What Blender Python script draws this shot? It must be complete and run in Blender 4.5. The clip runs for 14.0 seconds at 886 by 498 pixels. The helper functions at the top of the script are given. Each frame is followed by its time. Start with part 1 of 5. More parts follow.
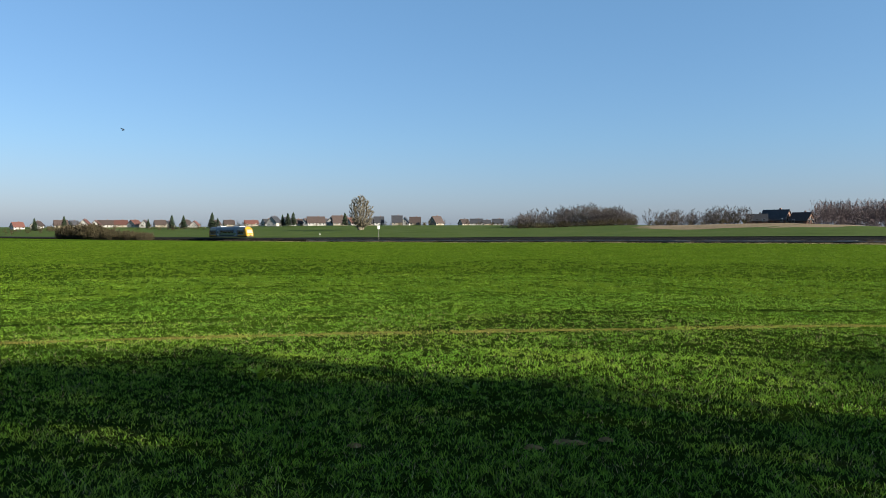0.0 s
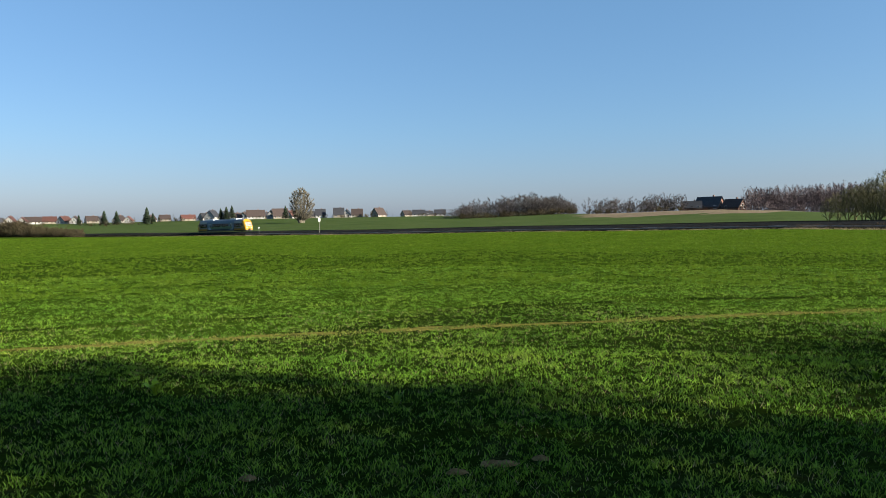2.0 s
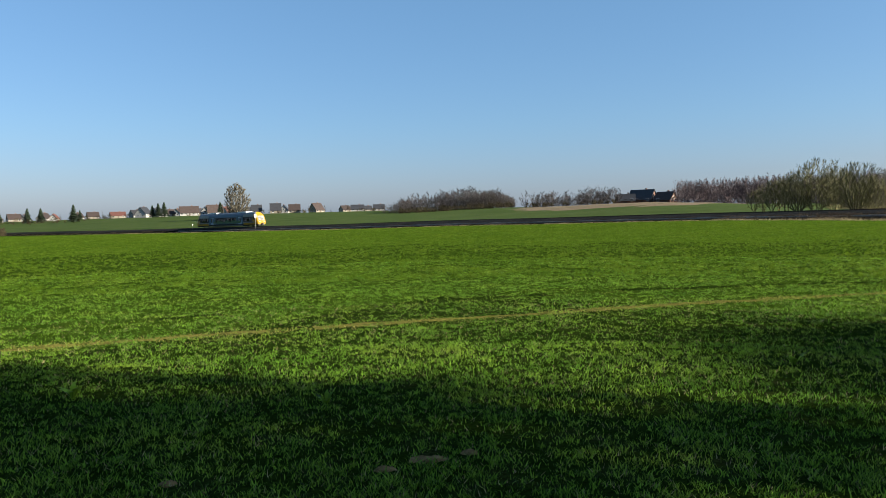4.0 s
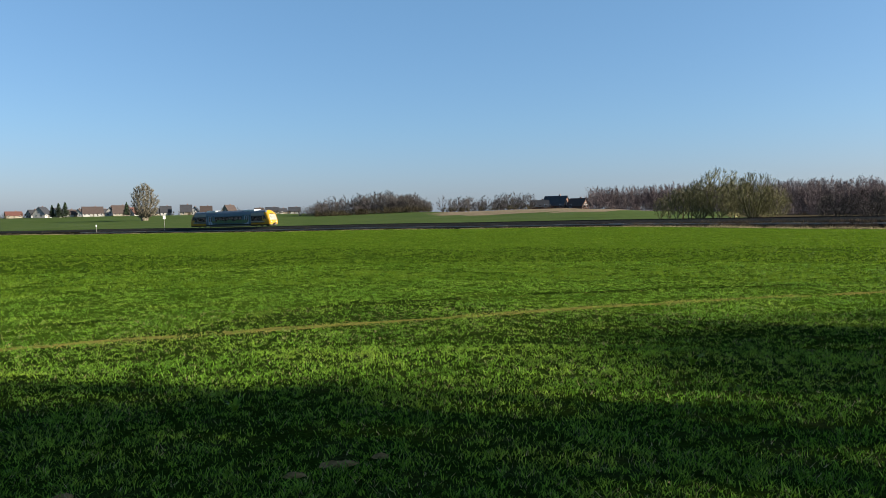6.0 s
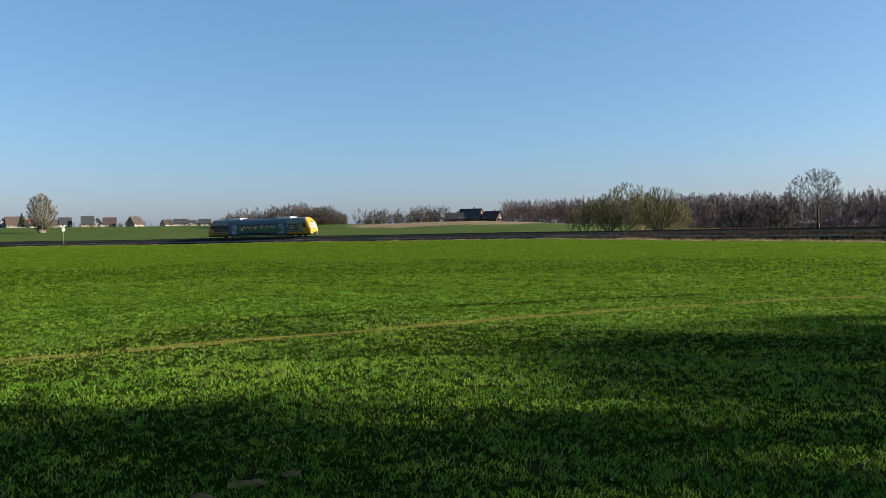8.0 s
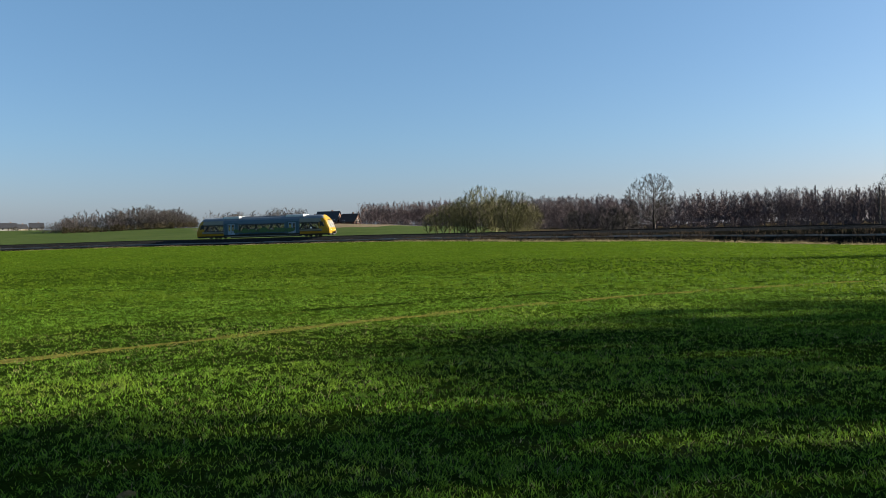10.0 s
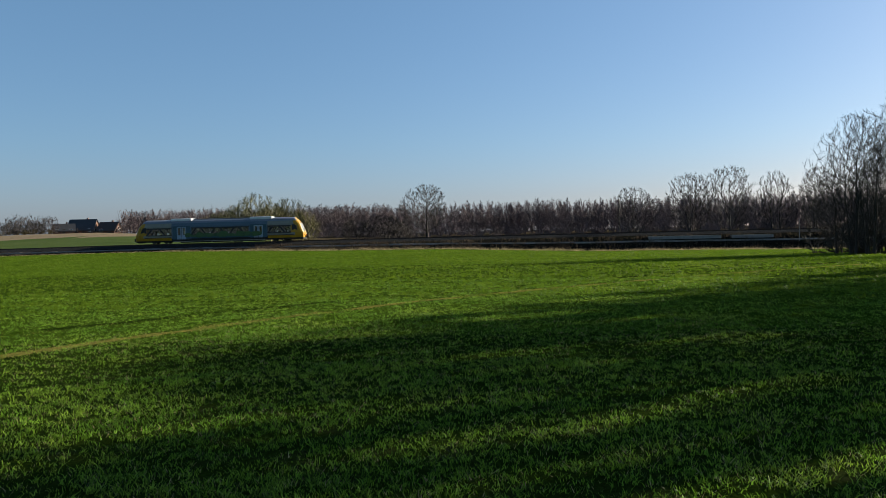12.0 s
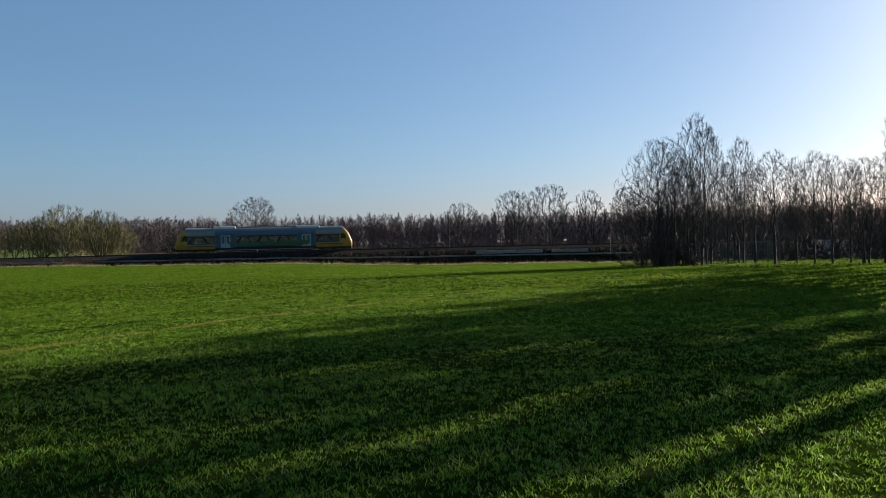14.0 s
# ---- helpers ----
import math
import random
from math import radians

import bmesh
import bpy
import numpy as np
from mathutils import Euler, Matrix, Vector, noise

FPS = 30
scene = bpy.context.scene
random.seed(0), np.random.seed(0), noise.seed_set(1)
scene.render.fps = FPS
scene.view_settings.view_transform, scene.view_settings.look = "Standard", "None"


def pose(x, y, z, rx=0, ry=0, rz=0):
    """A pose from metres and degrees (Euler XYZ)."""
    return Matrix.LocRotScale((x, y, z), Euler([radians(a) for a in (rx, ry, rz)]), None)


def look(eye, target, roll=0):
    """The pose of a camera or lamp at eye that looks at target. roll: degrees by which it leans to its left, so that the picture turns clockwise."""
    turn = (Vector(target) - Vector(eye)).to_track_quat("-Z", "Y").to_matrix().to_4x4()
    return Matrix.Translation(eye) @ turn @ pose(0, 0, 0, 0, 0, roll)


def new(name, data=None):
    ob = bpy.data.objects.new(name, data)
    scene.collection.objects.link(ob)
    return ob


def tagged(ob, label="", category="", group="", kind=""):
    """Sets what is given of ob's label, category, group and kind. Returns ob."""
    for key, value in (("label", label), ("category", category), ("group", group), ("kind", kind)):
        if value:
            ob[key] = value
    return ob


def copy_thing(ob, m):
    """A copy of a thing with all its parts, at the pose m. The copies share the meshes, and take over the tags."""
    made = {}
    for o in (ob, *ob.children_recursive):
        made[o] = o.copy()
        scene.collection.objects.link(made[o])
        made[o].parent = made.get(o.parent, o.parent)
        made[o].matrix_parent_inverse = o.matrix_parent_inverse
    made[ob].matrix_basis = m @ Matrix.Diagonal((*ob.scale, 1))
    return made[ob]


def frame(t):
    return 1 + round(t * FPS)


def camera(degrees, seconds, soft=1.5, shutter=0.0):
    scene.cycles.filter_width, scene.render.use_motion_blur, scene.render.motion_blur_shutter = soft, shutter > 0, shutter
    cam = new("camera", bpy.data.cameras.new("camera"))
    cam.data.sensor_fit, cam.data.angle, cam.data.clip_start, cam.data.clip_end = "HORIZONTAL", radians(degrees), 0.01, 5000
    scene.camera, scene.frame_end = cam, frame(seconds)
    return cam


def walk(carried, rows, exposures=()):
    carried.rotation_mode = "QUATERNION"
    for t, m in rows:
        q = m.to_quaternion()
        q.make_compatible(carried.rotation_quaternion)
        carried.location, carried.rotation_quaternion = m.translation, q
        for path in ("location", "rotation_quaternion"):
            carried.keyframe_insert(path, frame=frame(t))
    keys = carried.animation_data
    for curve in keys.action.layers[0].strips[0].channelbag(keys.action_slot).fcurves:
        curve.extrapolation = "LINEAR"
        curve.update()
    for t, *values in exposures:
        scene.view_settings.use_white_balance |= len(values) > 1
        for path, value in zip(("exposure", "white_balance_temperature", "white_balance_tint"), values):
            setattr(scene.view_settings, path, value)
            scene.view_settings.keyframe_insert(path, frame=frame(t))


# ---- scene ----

# ---- camera ----
EYE = 1.6
cam = camera(61.9, 14.0, soft=0.85)
# seconds, x, y, yaw, pitch, roll
ROWS = [
    (0.0, 0.00, 0.00, 0.00, -1.35, -0.02),
    (0.5, 0.07, 0.28, -1.79, -1.00, 1.35),
    (1.0, 0.14, 0.51, -3.38, -1.37, 0.70),
    (1.5, 0.19, 0.67, -3.69, -1.93, 0.69),
    (2.0, 0.24, 0.78, -4.43, -2.07, 0.89),
    (2.5, 0.30, 0.81, -5.70, -2.20, 0.95),
    (3.0, 0.32, 0.81, -6.64, -2.34, 1.30),
    (5.5, 0.35, 0.79, -13.97, -2.61, 0.86),
    (6.0, 0.36, 0.78, -15.55, -2.40, 0.82),
    (6.5, 0.38, 0.79, -17.26, -2.21, 0.79),
    (7.0, 0.38, 0.78, -18.90, -1.97, 0.81),
    (7.5, 0.38, 0.78, -20.42, -1.71, 0.75),
    (10.0, 0.45, 0.76, -33.00, -1.51, 1.14),
    (10.5, 0.49, 0.76, -37.14, -1.53, 1.16),
    (11.0, 0.52, 0.75, -40.98, -1.54, 1.24),
    (11.5, 0.54, 0.75, -45.72, -1.39, 1.31),
    (12.0, 0.54, 0.75, -50.14, -1.19, 1.30),
    (12.5, 0.55, 0.75, -53.34, -1.01, 1.16),
    (13.0, 0.55, 0.75, -56.47, -0.67, 1.28),
    (13.5, 0.55, 0.75, -59.97, -0.43, 1.17),
    (14.0, 0.55, 0.75, -63.11, -0.36, 1.23),
]
walk(cam, [(t, pose(x, y, EYE, 90 + pitch, roll, yaw)) for t, x, y, yaw, pitch, roll in ROWS],
     exposures=[(0.0, 1.8, 6350, 10), (7.5, 1.82, 6500, 10), (10.0, 1.72, 6600, 10), (14.0, 1.45, 6650, 10)])

# ---- sun and sky ----
SUN_AZ, SUN_EL = 114.0, 18.5      # degrees clockwise from +y, and above the horizon
world = bpy.data.worlds.new("sky")
scene.world = world
world.use_nodes = True
wn = world.node_tree.nodes
sky = wn.new("ShaderNodeTexSky")
sky.sky_type = "NISHITA"
sky.sun_disc = False
sky.sun_elevation, sky.sun_rotation = radians(SUN_EL), radians(SUN_AZ)
sky.altitude, sky.air_density, sky.dust_density, sky.ozone_density = 50, 1.0, 1.0, 3.0
wn["Background"].inputs["Strength"].default_value = 0.05
# clear air with an even blue veil over the sky's own gradient
dim, veil = wn.new("ShaderNodeVectorMath"), wn.new("ShaderNodeVectorMath")
dim.operation, veil.operation = "MULTIPLY", "ADD"
dim.inputs[1].default_value, veil.inputs[1].default_value = (0.56, 0.58, 0.66), (0.34, 0.87, 1.36)
world.node_tree.links.new(sky.outputs[0], dim.inputs[0])
world.node_tree.links.new(dim.outputs[0], veil.inputs[0])
# thin haze that warms and dulls the sky towards the horizon
where, split, low_air, haze = wn.new("ShaderNodeTexCoord"), wn.new("ShaderNodeSeparateXYZ"), wn.new("ShaderNodeMapRange"), wn.new("ShaderNodeMix")
haze.data_type, haze.blend_type = "RGBA", "MULTIPLY"
low_air.interpolation_type = "SMOOTHSTEP"
low_air.inputs["From Min"].default_value, low_air.inputs["From Max"].default_value = 0.0, 0.13
low_air.inputs["To Min"].default_value, low_air.inputs["To Max"].default_value = 1.0, 0.0
haze.inputs[7].default_value = (1.04, 0.90, 0.93, 1)
world.node_tree.links.new(where.outputs["Generated"], split.inputs[0])
world.node_tree.links.new(split.outputs["Z"], low_air.inputs["Value"])
world.node_tree.links.new(low_air.outputs[0], haze.inputs[0])
world.node_tree.links.new(veil.outputs[0], haze.inputs[6])
world.node_tree.links.new(haze.outputs[2], wn["Background"].inputs["Color"])
sun = new("sun", bpy.data.lights.new("sun", "SUN"))
sun.data.energy, sun.data.angle, sun.data.color = 5.0, radians(0.55), (1.0, 0.92, 0.76)
SUN_DIR = Vector((math.sin(radians(SUN_AZ)) * math.cos(radians(SUN_EL)), math.cos(radians(SUN_AZ)) * math.cos(radians(SUN_EL)), math.sin(radians(SUN_EL))))
sun.matrix_world = look(SUN_DIR * 50, (0, 0, 0))


# ---- materials ----
def material(name, colours, scale=4.0, rough=0.8, metal=0.0, fine=0.0, bump=0.0, bump_scale=40.0, island=0.0, thing=0.0, through_light=0.0, spec=0.3, detail=6.0):
    """A node material: a noise ramp over the colours, finer grain, bump, and a shift of value by island or by object."""
    m = bpy.data.materials.new(name)
    m.use_nodes = True
    nt = m.node_tree
    n, l = nt.nodes, nt.links
    b = n["Principled BSDF"]
    tc = n.new("ShaderNodeTexCoord")
    nz = n.new("ShaderNodeTexNoise")
    nz.inputs["Scale"].default_value, nz.inputs["Detail"].default_value = scale, detail
    nz.inputs["Roughness"].default_value = 0.62
    l.new(tc.outputs["Object"], nz.inputs["Vector"])
    ramp = n.new("ShaderNodeValToRGB")
    e = ramp.color_ramp.elements
    while len(e) < len(colours):
        e.new(0.5)
    for i, c in enumerate(colours):
        e[i].position = 0.3 + 0.4 * i / max(1, len(colours) - 1)
        e[i].color = (*c, 1)
    l.new(nz.outputs["Fac"], ramp.inputs["Fac"])
    out = ramp.outputs["Color"]
    hsv = n.new("ShaderNodeHueSaturation")
    l.new(out, hsv.inputs["Color"])
    total = None
    if island or thing:
        if island:
            src, amount = n.new("ShaderNodeNewGeometry").outputs["Random Per Island"], island
        else:
            src, amount = n.new("ShaderNodeObjectInfo").outputs["Random"], thing
        mr = n.new("ShaderNodeMapRange")
        mr.inputs["To Min"].default_value, mr.inputs["To Max"].default_value = 1 - amount, 1 + amount
        l.new(src, mr.inputs["Value"])
        total = mr.outputs["Result"]
    if fine:
        n2 = n.new("ShaderNodeTexNoise")
        n2.inputs["Scale"].default_value, n2.inputs["Detail"].default_value = scale * 11, 4
        l.new(tc.outputs["Object"], n2.inputs["Vector"])
        mr2 = n.new("ShaderNodeMapRange")
        mr2.inputs["From Min"].default_value, mr2.inputs["From Max"].default_value = 0.3, 0.7
        mr2.inputs["To Min"].default_value, mr2.inputs["To Max"].default_value = 1 - fine, 1 + fine
        l.new(n2.outputs["Fac"], mr2.inputs["Value"])
        if total is None:
            total = mr2.outputs["Result"]
        else:
            mu = n.new("ShaderNodeMath")
            mu.operation = "MULTIPLY"
            l.new(total, mu.inputs[0])
            l.new(mr2.outputs["Result"], mu.inputs[1])
            total = mu.outputs[0]
    if total is not None:
        l.new(total, hsv.inputs["Value"])
    l.new(hsv.outputs["Color"], b.inputs["Base Color"])
    b.inputs["Roughness"].default_value, b.inputs["Metallic"].default_value = rough, metal
    b.inputs["Specular IOR Level"].default_value = spec
    if bump:
        n3 = n.new("ShaderNodeTexNoise")
        n3.inputs["Scale"].default_value, n3.inputs["Detail"].default_value = bump_scale, 5
        l.new(tc.outputs["Object"], n3.inputs["Vector"])
        bp = n.new("ShaderNodeBump")
        bp.inputs["Strength"].default_value, bp.inputs["Distance"].default_value = bump, 0.05
        l.new(n3.outputs["Fac"], bp.inputs["Height"])
        l.new(bp.outputs["Normal"], b.inputs["Normal"])
    if through_light:
        tr = n.new("ShaderNodeBsdfTranslucent")
        l.new(hsv.outputs["Color"], tr.inputs["Color"])
        mx = n.new("ShaderNodeMixShader")
        mx.inputs["Fac"].default_value = through_light
        l.new(b.outputs[0], mx.inputs[1])
        l.new(tr.outputs[0], mx.inputs[2])
        l.new(mx.outputs[0], n["Material Output"].inputs["Surface"])
    return m


def glass_material(name, tint, rough=0.03):
    m = bpy.data.materials.new(name)
    m.use_nodes = True
    n, l = m.node_tree.nodes, m.node_tree.links
    tr = n.new("ShaderNodeBsdfTransparent")
    tr.inputs["Color"].default_value = (*tint, 1)
    gl = n.new("ShaderNodeBsdfGlossy")
    gl.inputs["Roughness"].default_value = rough
    fr = n.new("ShaderNodeFresnel")
    fr.inputs["IOR"].default_value = 1.5
    mx = n.new("ShaderNodeMixShader")
    l.new(fr.outputs[0], mx.inputs[0])
    l.new(tr.outputs[0], mx.inputs[1])
    l.new(gl.outputs[0], mx.inputs[2])
    l.new(mx.outputs[0], n["Material Output"].inputs["Surface"])
    return m


# Stepped by distance; the nearer two hold the shade between blades in their colour.
SOIL = material("shade_dark_soil", [(0.007, 0.013, 0.002), (0.012, 0.022, 0.003), (0.020, 0.024, 0.007)], 2.5, 0.95, fine=0.5, bump=0.6, bump_scale=14, spec=0.0)
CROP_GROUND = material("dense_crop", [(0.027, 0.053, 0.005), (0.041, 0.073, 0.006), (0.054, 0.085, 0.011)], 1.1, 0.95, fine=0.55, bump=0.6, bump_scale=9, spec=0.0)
MID_GROUND = material("gap_shaded_crop", [(0.016, 0.030, 0.002), (0.024, 0.044, 0.005), (0.031, 0.048, 0.006)], 2.0, 0.95, fine=0.6, bump=0.6, bump_scale=12, spec=0.0)
FAR_GREEN = material("far_crop", [(0.031, 0.050, 0.009), (0.041, 0.061, 0.013), (0.052, 0.068, 0.019)], 0.05, 0.95, fine=0.2, bump=0.4, bump_scale=6, spec=0.03)
# Almost black: the shade on the railway bank is put into this grass colour.
SHADE_GRASS = material("shade_dark_grass", [(0.004, 0.004, 0.003), (0.011, 0.010, 0.007), (0.005, 0.006, 0.004)], 0.4, 0.95, fine=0.3, bump=0.6, bump_scale=8, spec=0.0)
REED = material("reed_ground", [(0.117, 0.090, 0.055), (0.156, 0.117, 0.074), (0.086, 0.070, 0.039)], 0.1, 0.95, fine=0.3, bump=0.5, bump_scale=3, spec=0.03)
LITTER = material("leaf_litter", [(0.03, 0.023, 0.016), (0.05, 0.037, 0.024), (0.028, 0.032, 0.012)], 0.3, 0.95, fine=0.35, bump=0.6, bump_scale=8, spec=0.0)
BARE_SOIL = material("bare_soil", [(0.105, 0.069, 0.027), (0.179, 0.114, 0.050), (0.042, 0.044, 0.011)], 2.0, 0.95, fine=0.35, bump=0.8, bump_scale=20, spec=0.03)
TRACK_SOIL = material("track_soil", [(0.055, 0.055, 0.011), (0.122, 0.105, 0.027), (0.030, 0.042, 0.008)], 3.0, 0.95, fine=0.45, bump=0.8, bump_scale=20, spec=0.0)
BALLAST = material("ballast", [(0.011, 0.011, 0.011), (0.020, 0.020, 0.020), (0.032, 0.032, 0.031)], 6.0, 0.9, fine=0.4, bump=1.0, bump_scale=18, spec=0.0)
BLADE = material("grass_blade", [(0.052, 0.121, 0.009), (0.096, 0.178, 0.016), (0.159, 0.227, 0.026)], 0.6, 0.45, island=0.97, through_light=0.38, spec=0.07)
CROP = material("young_crop", [(0.046, 0.089, 0.006), (0.068, 0.116, 0.008), (0.089, 0.131, 0.012)], 0.25, 0.55, island=0.25, through_light=0.48, spec=0.04)
TRACK_STRAW = material("track_straw", [(0.171, 0.145, 0.034), (0.250, 0.221, 0.058), (0.114, 0.138, 0.029)], 0.8, 0.9, island=0.35, through_light=0.15, spec=0.0)
STRAW = material("dry_blade", [(0.25, 0.19, 0.09), (0.36, 0.29, 0.16), (0.16, 0.15, 0.06)], 0.8, 0.8, island=0.35, through_light=0.25)
BARK_DARK = material("dark_bark", [(0.024, 0.020, 0.016), (0.046, 0.038, 0.031)], 3.0, 0.9, island=0.3, bump=0.5, bump_scale=25)
BARK_GREY = material("grey_bark", [(0.03, 0.026, 0.023), (0.055, 0.048, 0.042)], 3.0, 0.9, island=0.3)
BARK_WILLOW = material("willow_bark", [(0.088, 0.080, 0.028), (0.150, 0.135, 0.049)], 2.0, 0.85, island=0.3)
BARK_RED = material("wood_twigs", [(0.040, 0.034, 0.034), (0.067, 0.058, 0.055), (0.052, 0.048, 0.042)], 0.08, 0.95, island=0.15, spec=0.0)
# Twigs made paler: the distance haze over the wood is put into this colour.
BARK_HAZED = material("haze_paled_twigs", [(0.075, 0.060, 0.060), (0.114, 0.090, 0.091), (0.097, 0.080, 0.076)], 0.03, 0.95, island=0.12, spec=0.0)
BARK_POPLAR = material("poplar_bark", [(0.066, 0.056, 0.039), (0.098, 0.086, 0.061)], 2.0, 0.85, island=0.3)
BARK_THICKET = material("thicket_twigs", [(0.025, 0.021, 0.013), (0.050, 0.041, 0.025), (0.040, 0.038, 0.019)], 0.15, 0.9, island=0.35, spec=0.0)
NEEDLE = material("conifer_needles", [(0.012, 0.022, 0.010), (0.028, 0.045, 0.02)], 1.5, 0.8, island=0.4)

# ---- the plan: the railway line, a slight curve, and the height of the land ----
HEAD = radians(140.2)
DR = Vector((math.sin(HEAD), math.cos(HEAD)))
NR = Vector((-DR.y, DR.x))
DIST, BEND, BEND_END = 112.5, -1.906e-4, 420.0


def offset(u):
    """How far the line bends off the straight at u metres along it."""
    c = max(-BEND_END, min(BEND_END, u))
    return BEND * c * c + 2 * BEND * c * (u - c)


def on_line(u, w=0.0):
    """The place u metres along the line and w metres beyond it."""
    p = DR * u + NR * (DIST + w + offset(u))
    return p.x, p.y


def line_coords(x, y):
    u = x * DR.x + y * DR.y
    return u, x * NR.x + y * NR.y - DIST - offset(u)


def line_yaw(u):
    """The direction of travel at u, in degrees anticlockwise from +x."""
    a, b = on_line(u - 1), on_line(u + 1)
    return math.degrees(math.atan2(b[1] - a[1], b[0] - a[0]))


def smooth(table, v):
    xs = [q[0] for q in table]
    for i in range(len(xs) - 1):
        if v <= xs[i + 1]:
            s = max(0.0, (v - xs[i]) / (xs[i + 1] - xs[i]))
            s = s * s * (3 - 2 * s)
            return table[i][1] * (1 - s) + table[i + 1][1] * s
    return table[-1][1]


RAIL_Z = [(-700, -1.6), (-375, -1.0), (-237, -0.4), (-146, 0.15), (-81, 0.72), (-40, 1.0), (-10, 1.12), (28, 1.2), (90, 1.2)]
EDGE_Z = [(-700, -2.6), (-426, -2.2), (-256, -1.7), (-185, -1.2), (-119, -0.75), (-77, -0.3), (-41, -0.05), (-7, -0.5), (26, -1.4), (58, -1.8), (90, -2.0)]
CREST_Z = [(-90, -0.8), (-50, -0.6), (-42, 0.2), (-33, 2.4), (-28, 3.9), (-24.5, 4.9), (-21, 4.9), (-18, 4.4), (-9, 5.4), (8, 5.6), (14, 5.2), (20, 4.2), (35, 3.4)]
CREST_D = [(-60, 200), (-33, 250), (-18, 330), (-5, 420), (30, 520)]


def rail_z(u):
    return smooth(RAIL_Z, u)


def ground(x, y):
    u, w = line_coords(x, y)
    edge = smooth(EDGE_Z, u)
    if w < -7.5:
        z = edge * max(0.0, min(1.0, (w + 100) / 92.5)) ** 1.3
    elif w <= 7.5:
        bed = rail_z(u) - 0.55
        z = bed if abs(w) < 3.0 else bed + (edge - bed) * min(1.0, (abs(w) - 3.0) / 3.1)
    else:
        d, az = math.hypot(x, y), math.degrees(math.atan2(-x, y))
        if az < -120 or az > 120:
            return edge
        s = min(1.0, (w - 7.5) / max(60.0, smooth(CREST_D, az) - smooth([(-90, 120), (-50, 118), (-14, 138), (4, 181), (17, 258), (28, 384)], az)))
        s = s * s * (3 - 2 * s) * 0.5 + s * 0.5
        z = edge + (smooth(CREST_Z, az) - edge) * s + max(0.0, min(600.0, d - smooth(CREST_D, az))) * 0.0062
    return z


def polar(az, d):
    """A place by its bearing (degrees, to the left of +y) and distance."""
    return 0.4 - math.sin(radians(az)) * d, 0.75 + math.cos(radians(az)) * d


def beyond(az, w):
    """The place on a bearing that lies w metres beyond the line."""
    lo, hi = 20.0, 900.0
    for _ in range(40):
        mid = (lo + hi) / 2
        if line_coords(*polar(az, mid))[1] < w:
            lo = mid
        else:
            hi = mid
    return polar(az, lo)


def mesh_from(name, verts, faces, mats, index=None, smooth_shade=False):
    me = bpy.data.meshes.new(name)
    me.from_pydata(verts, [], faces)
    for m in mats:
        me.materials.append(m)
    if index is not None:
        me.polygons.foreach_set("material_index", index)
    if smooth_shade:
        me.polygons.foreach_set("use_smooth", [True] * len(me.polygons))
    me.update()
    return me


def build_ground():
    us = [-4000, -3000, -2200, -1600, -1200, -950, -800] + list(range(-700, 401, 10)) + [450, 550, 700, 1000, 1500, 2200, 3000, 4000]
    ws = [-3500, -2000, -1000, -500, -300, -200, -150, -125] + list(range(-115, -10, 5)) + [-9, -7.5, -6.4, -5.2, -4.1, -3, -1.5, 0, 1.5, 3, 4.1, 5.2, 6.4, 7.5, 9, 12] + list(range(16, 60, 6)) + list(range(60, 520, 12)) + [560, 650, 800, 1100, 1600, 2400, 3500]
    verts, faces, index = [], [], []
    for u in us:
        for w in ws:
            x, y = on_line(u, w)
            verts.append((x, y, ground(x, y)))
    nw = len(ws)
    for i in range(len(us) - 1):
        for j in range(nw - 1):
            faces.append((i * nw + j, (i + 1) * nw + j, (i + 1) * nw + j + 1, i * nw + j + 1))
            u, w = (us[i] + us[i + 1]) / 2, (ws[j] + ws[j + 1]) / 2
            x, y = on_line(u, w)
            az, d = math.degrees(math.atan2(-x, y)), math.hypot(x, y)
            if w < -7.4:
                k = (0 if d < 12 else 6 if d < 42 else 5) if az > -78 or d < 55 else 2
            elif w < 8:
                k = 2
            elif -32 < az < -15 and d > smooth(CREST_D, az) - smooth([(-32, -30), (-27, 50), (-20, 62), (-15, 40)], az):
                k = 3
            elif az > -37 and w < 420:
                k = 1
            else:
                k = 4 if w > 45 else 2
            if w > 900:
                k = 4
            index.append(k)
    me = mesh_from("ground", verts, faces, [SOIL, FAR_GREEN, SHADE_GRASS, REED, LITTER, CROP_GROUND, MID_GROUND], index, True)
    tagged(new("ground", me), "green winter crop field rising gently beyond a railway line", "ground", kind="structure")


build_ground()


# ---- helpers for things ----
def part(name, bm, mat, parent, label="", smooth_shade=False):
    me = bpy.data.meshes.new(name)
    bm.to_mesh(me)
    bm.free()
    for m in (mat if isinstance(mat, (list, tuple)) else [mat]):
        me.materials.append(m)
    if smooth_shade:
        me.polygons.foreach_set("use_smooth", [True] * len(me.polygons))
    ob = new(name, me)
    if parent:
        ob.parent = parent
    if label:
        ob["label"] = label
    return ob


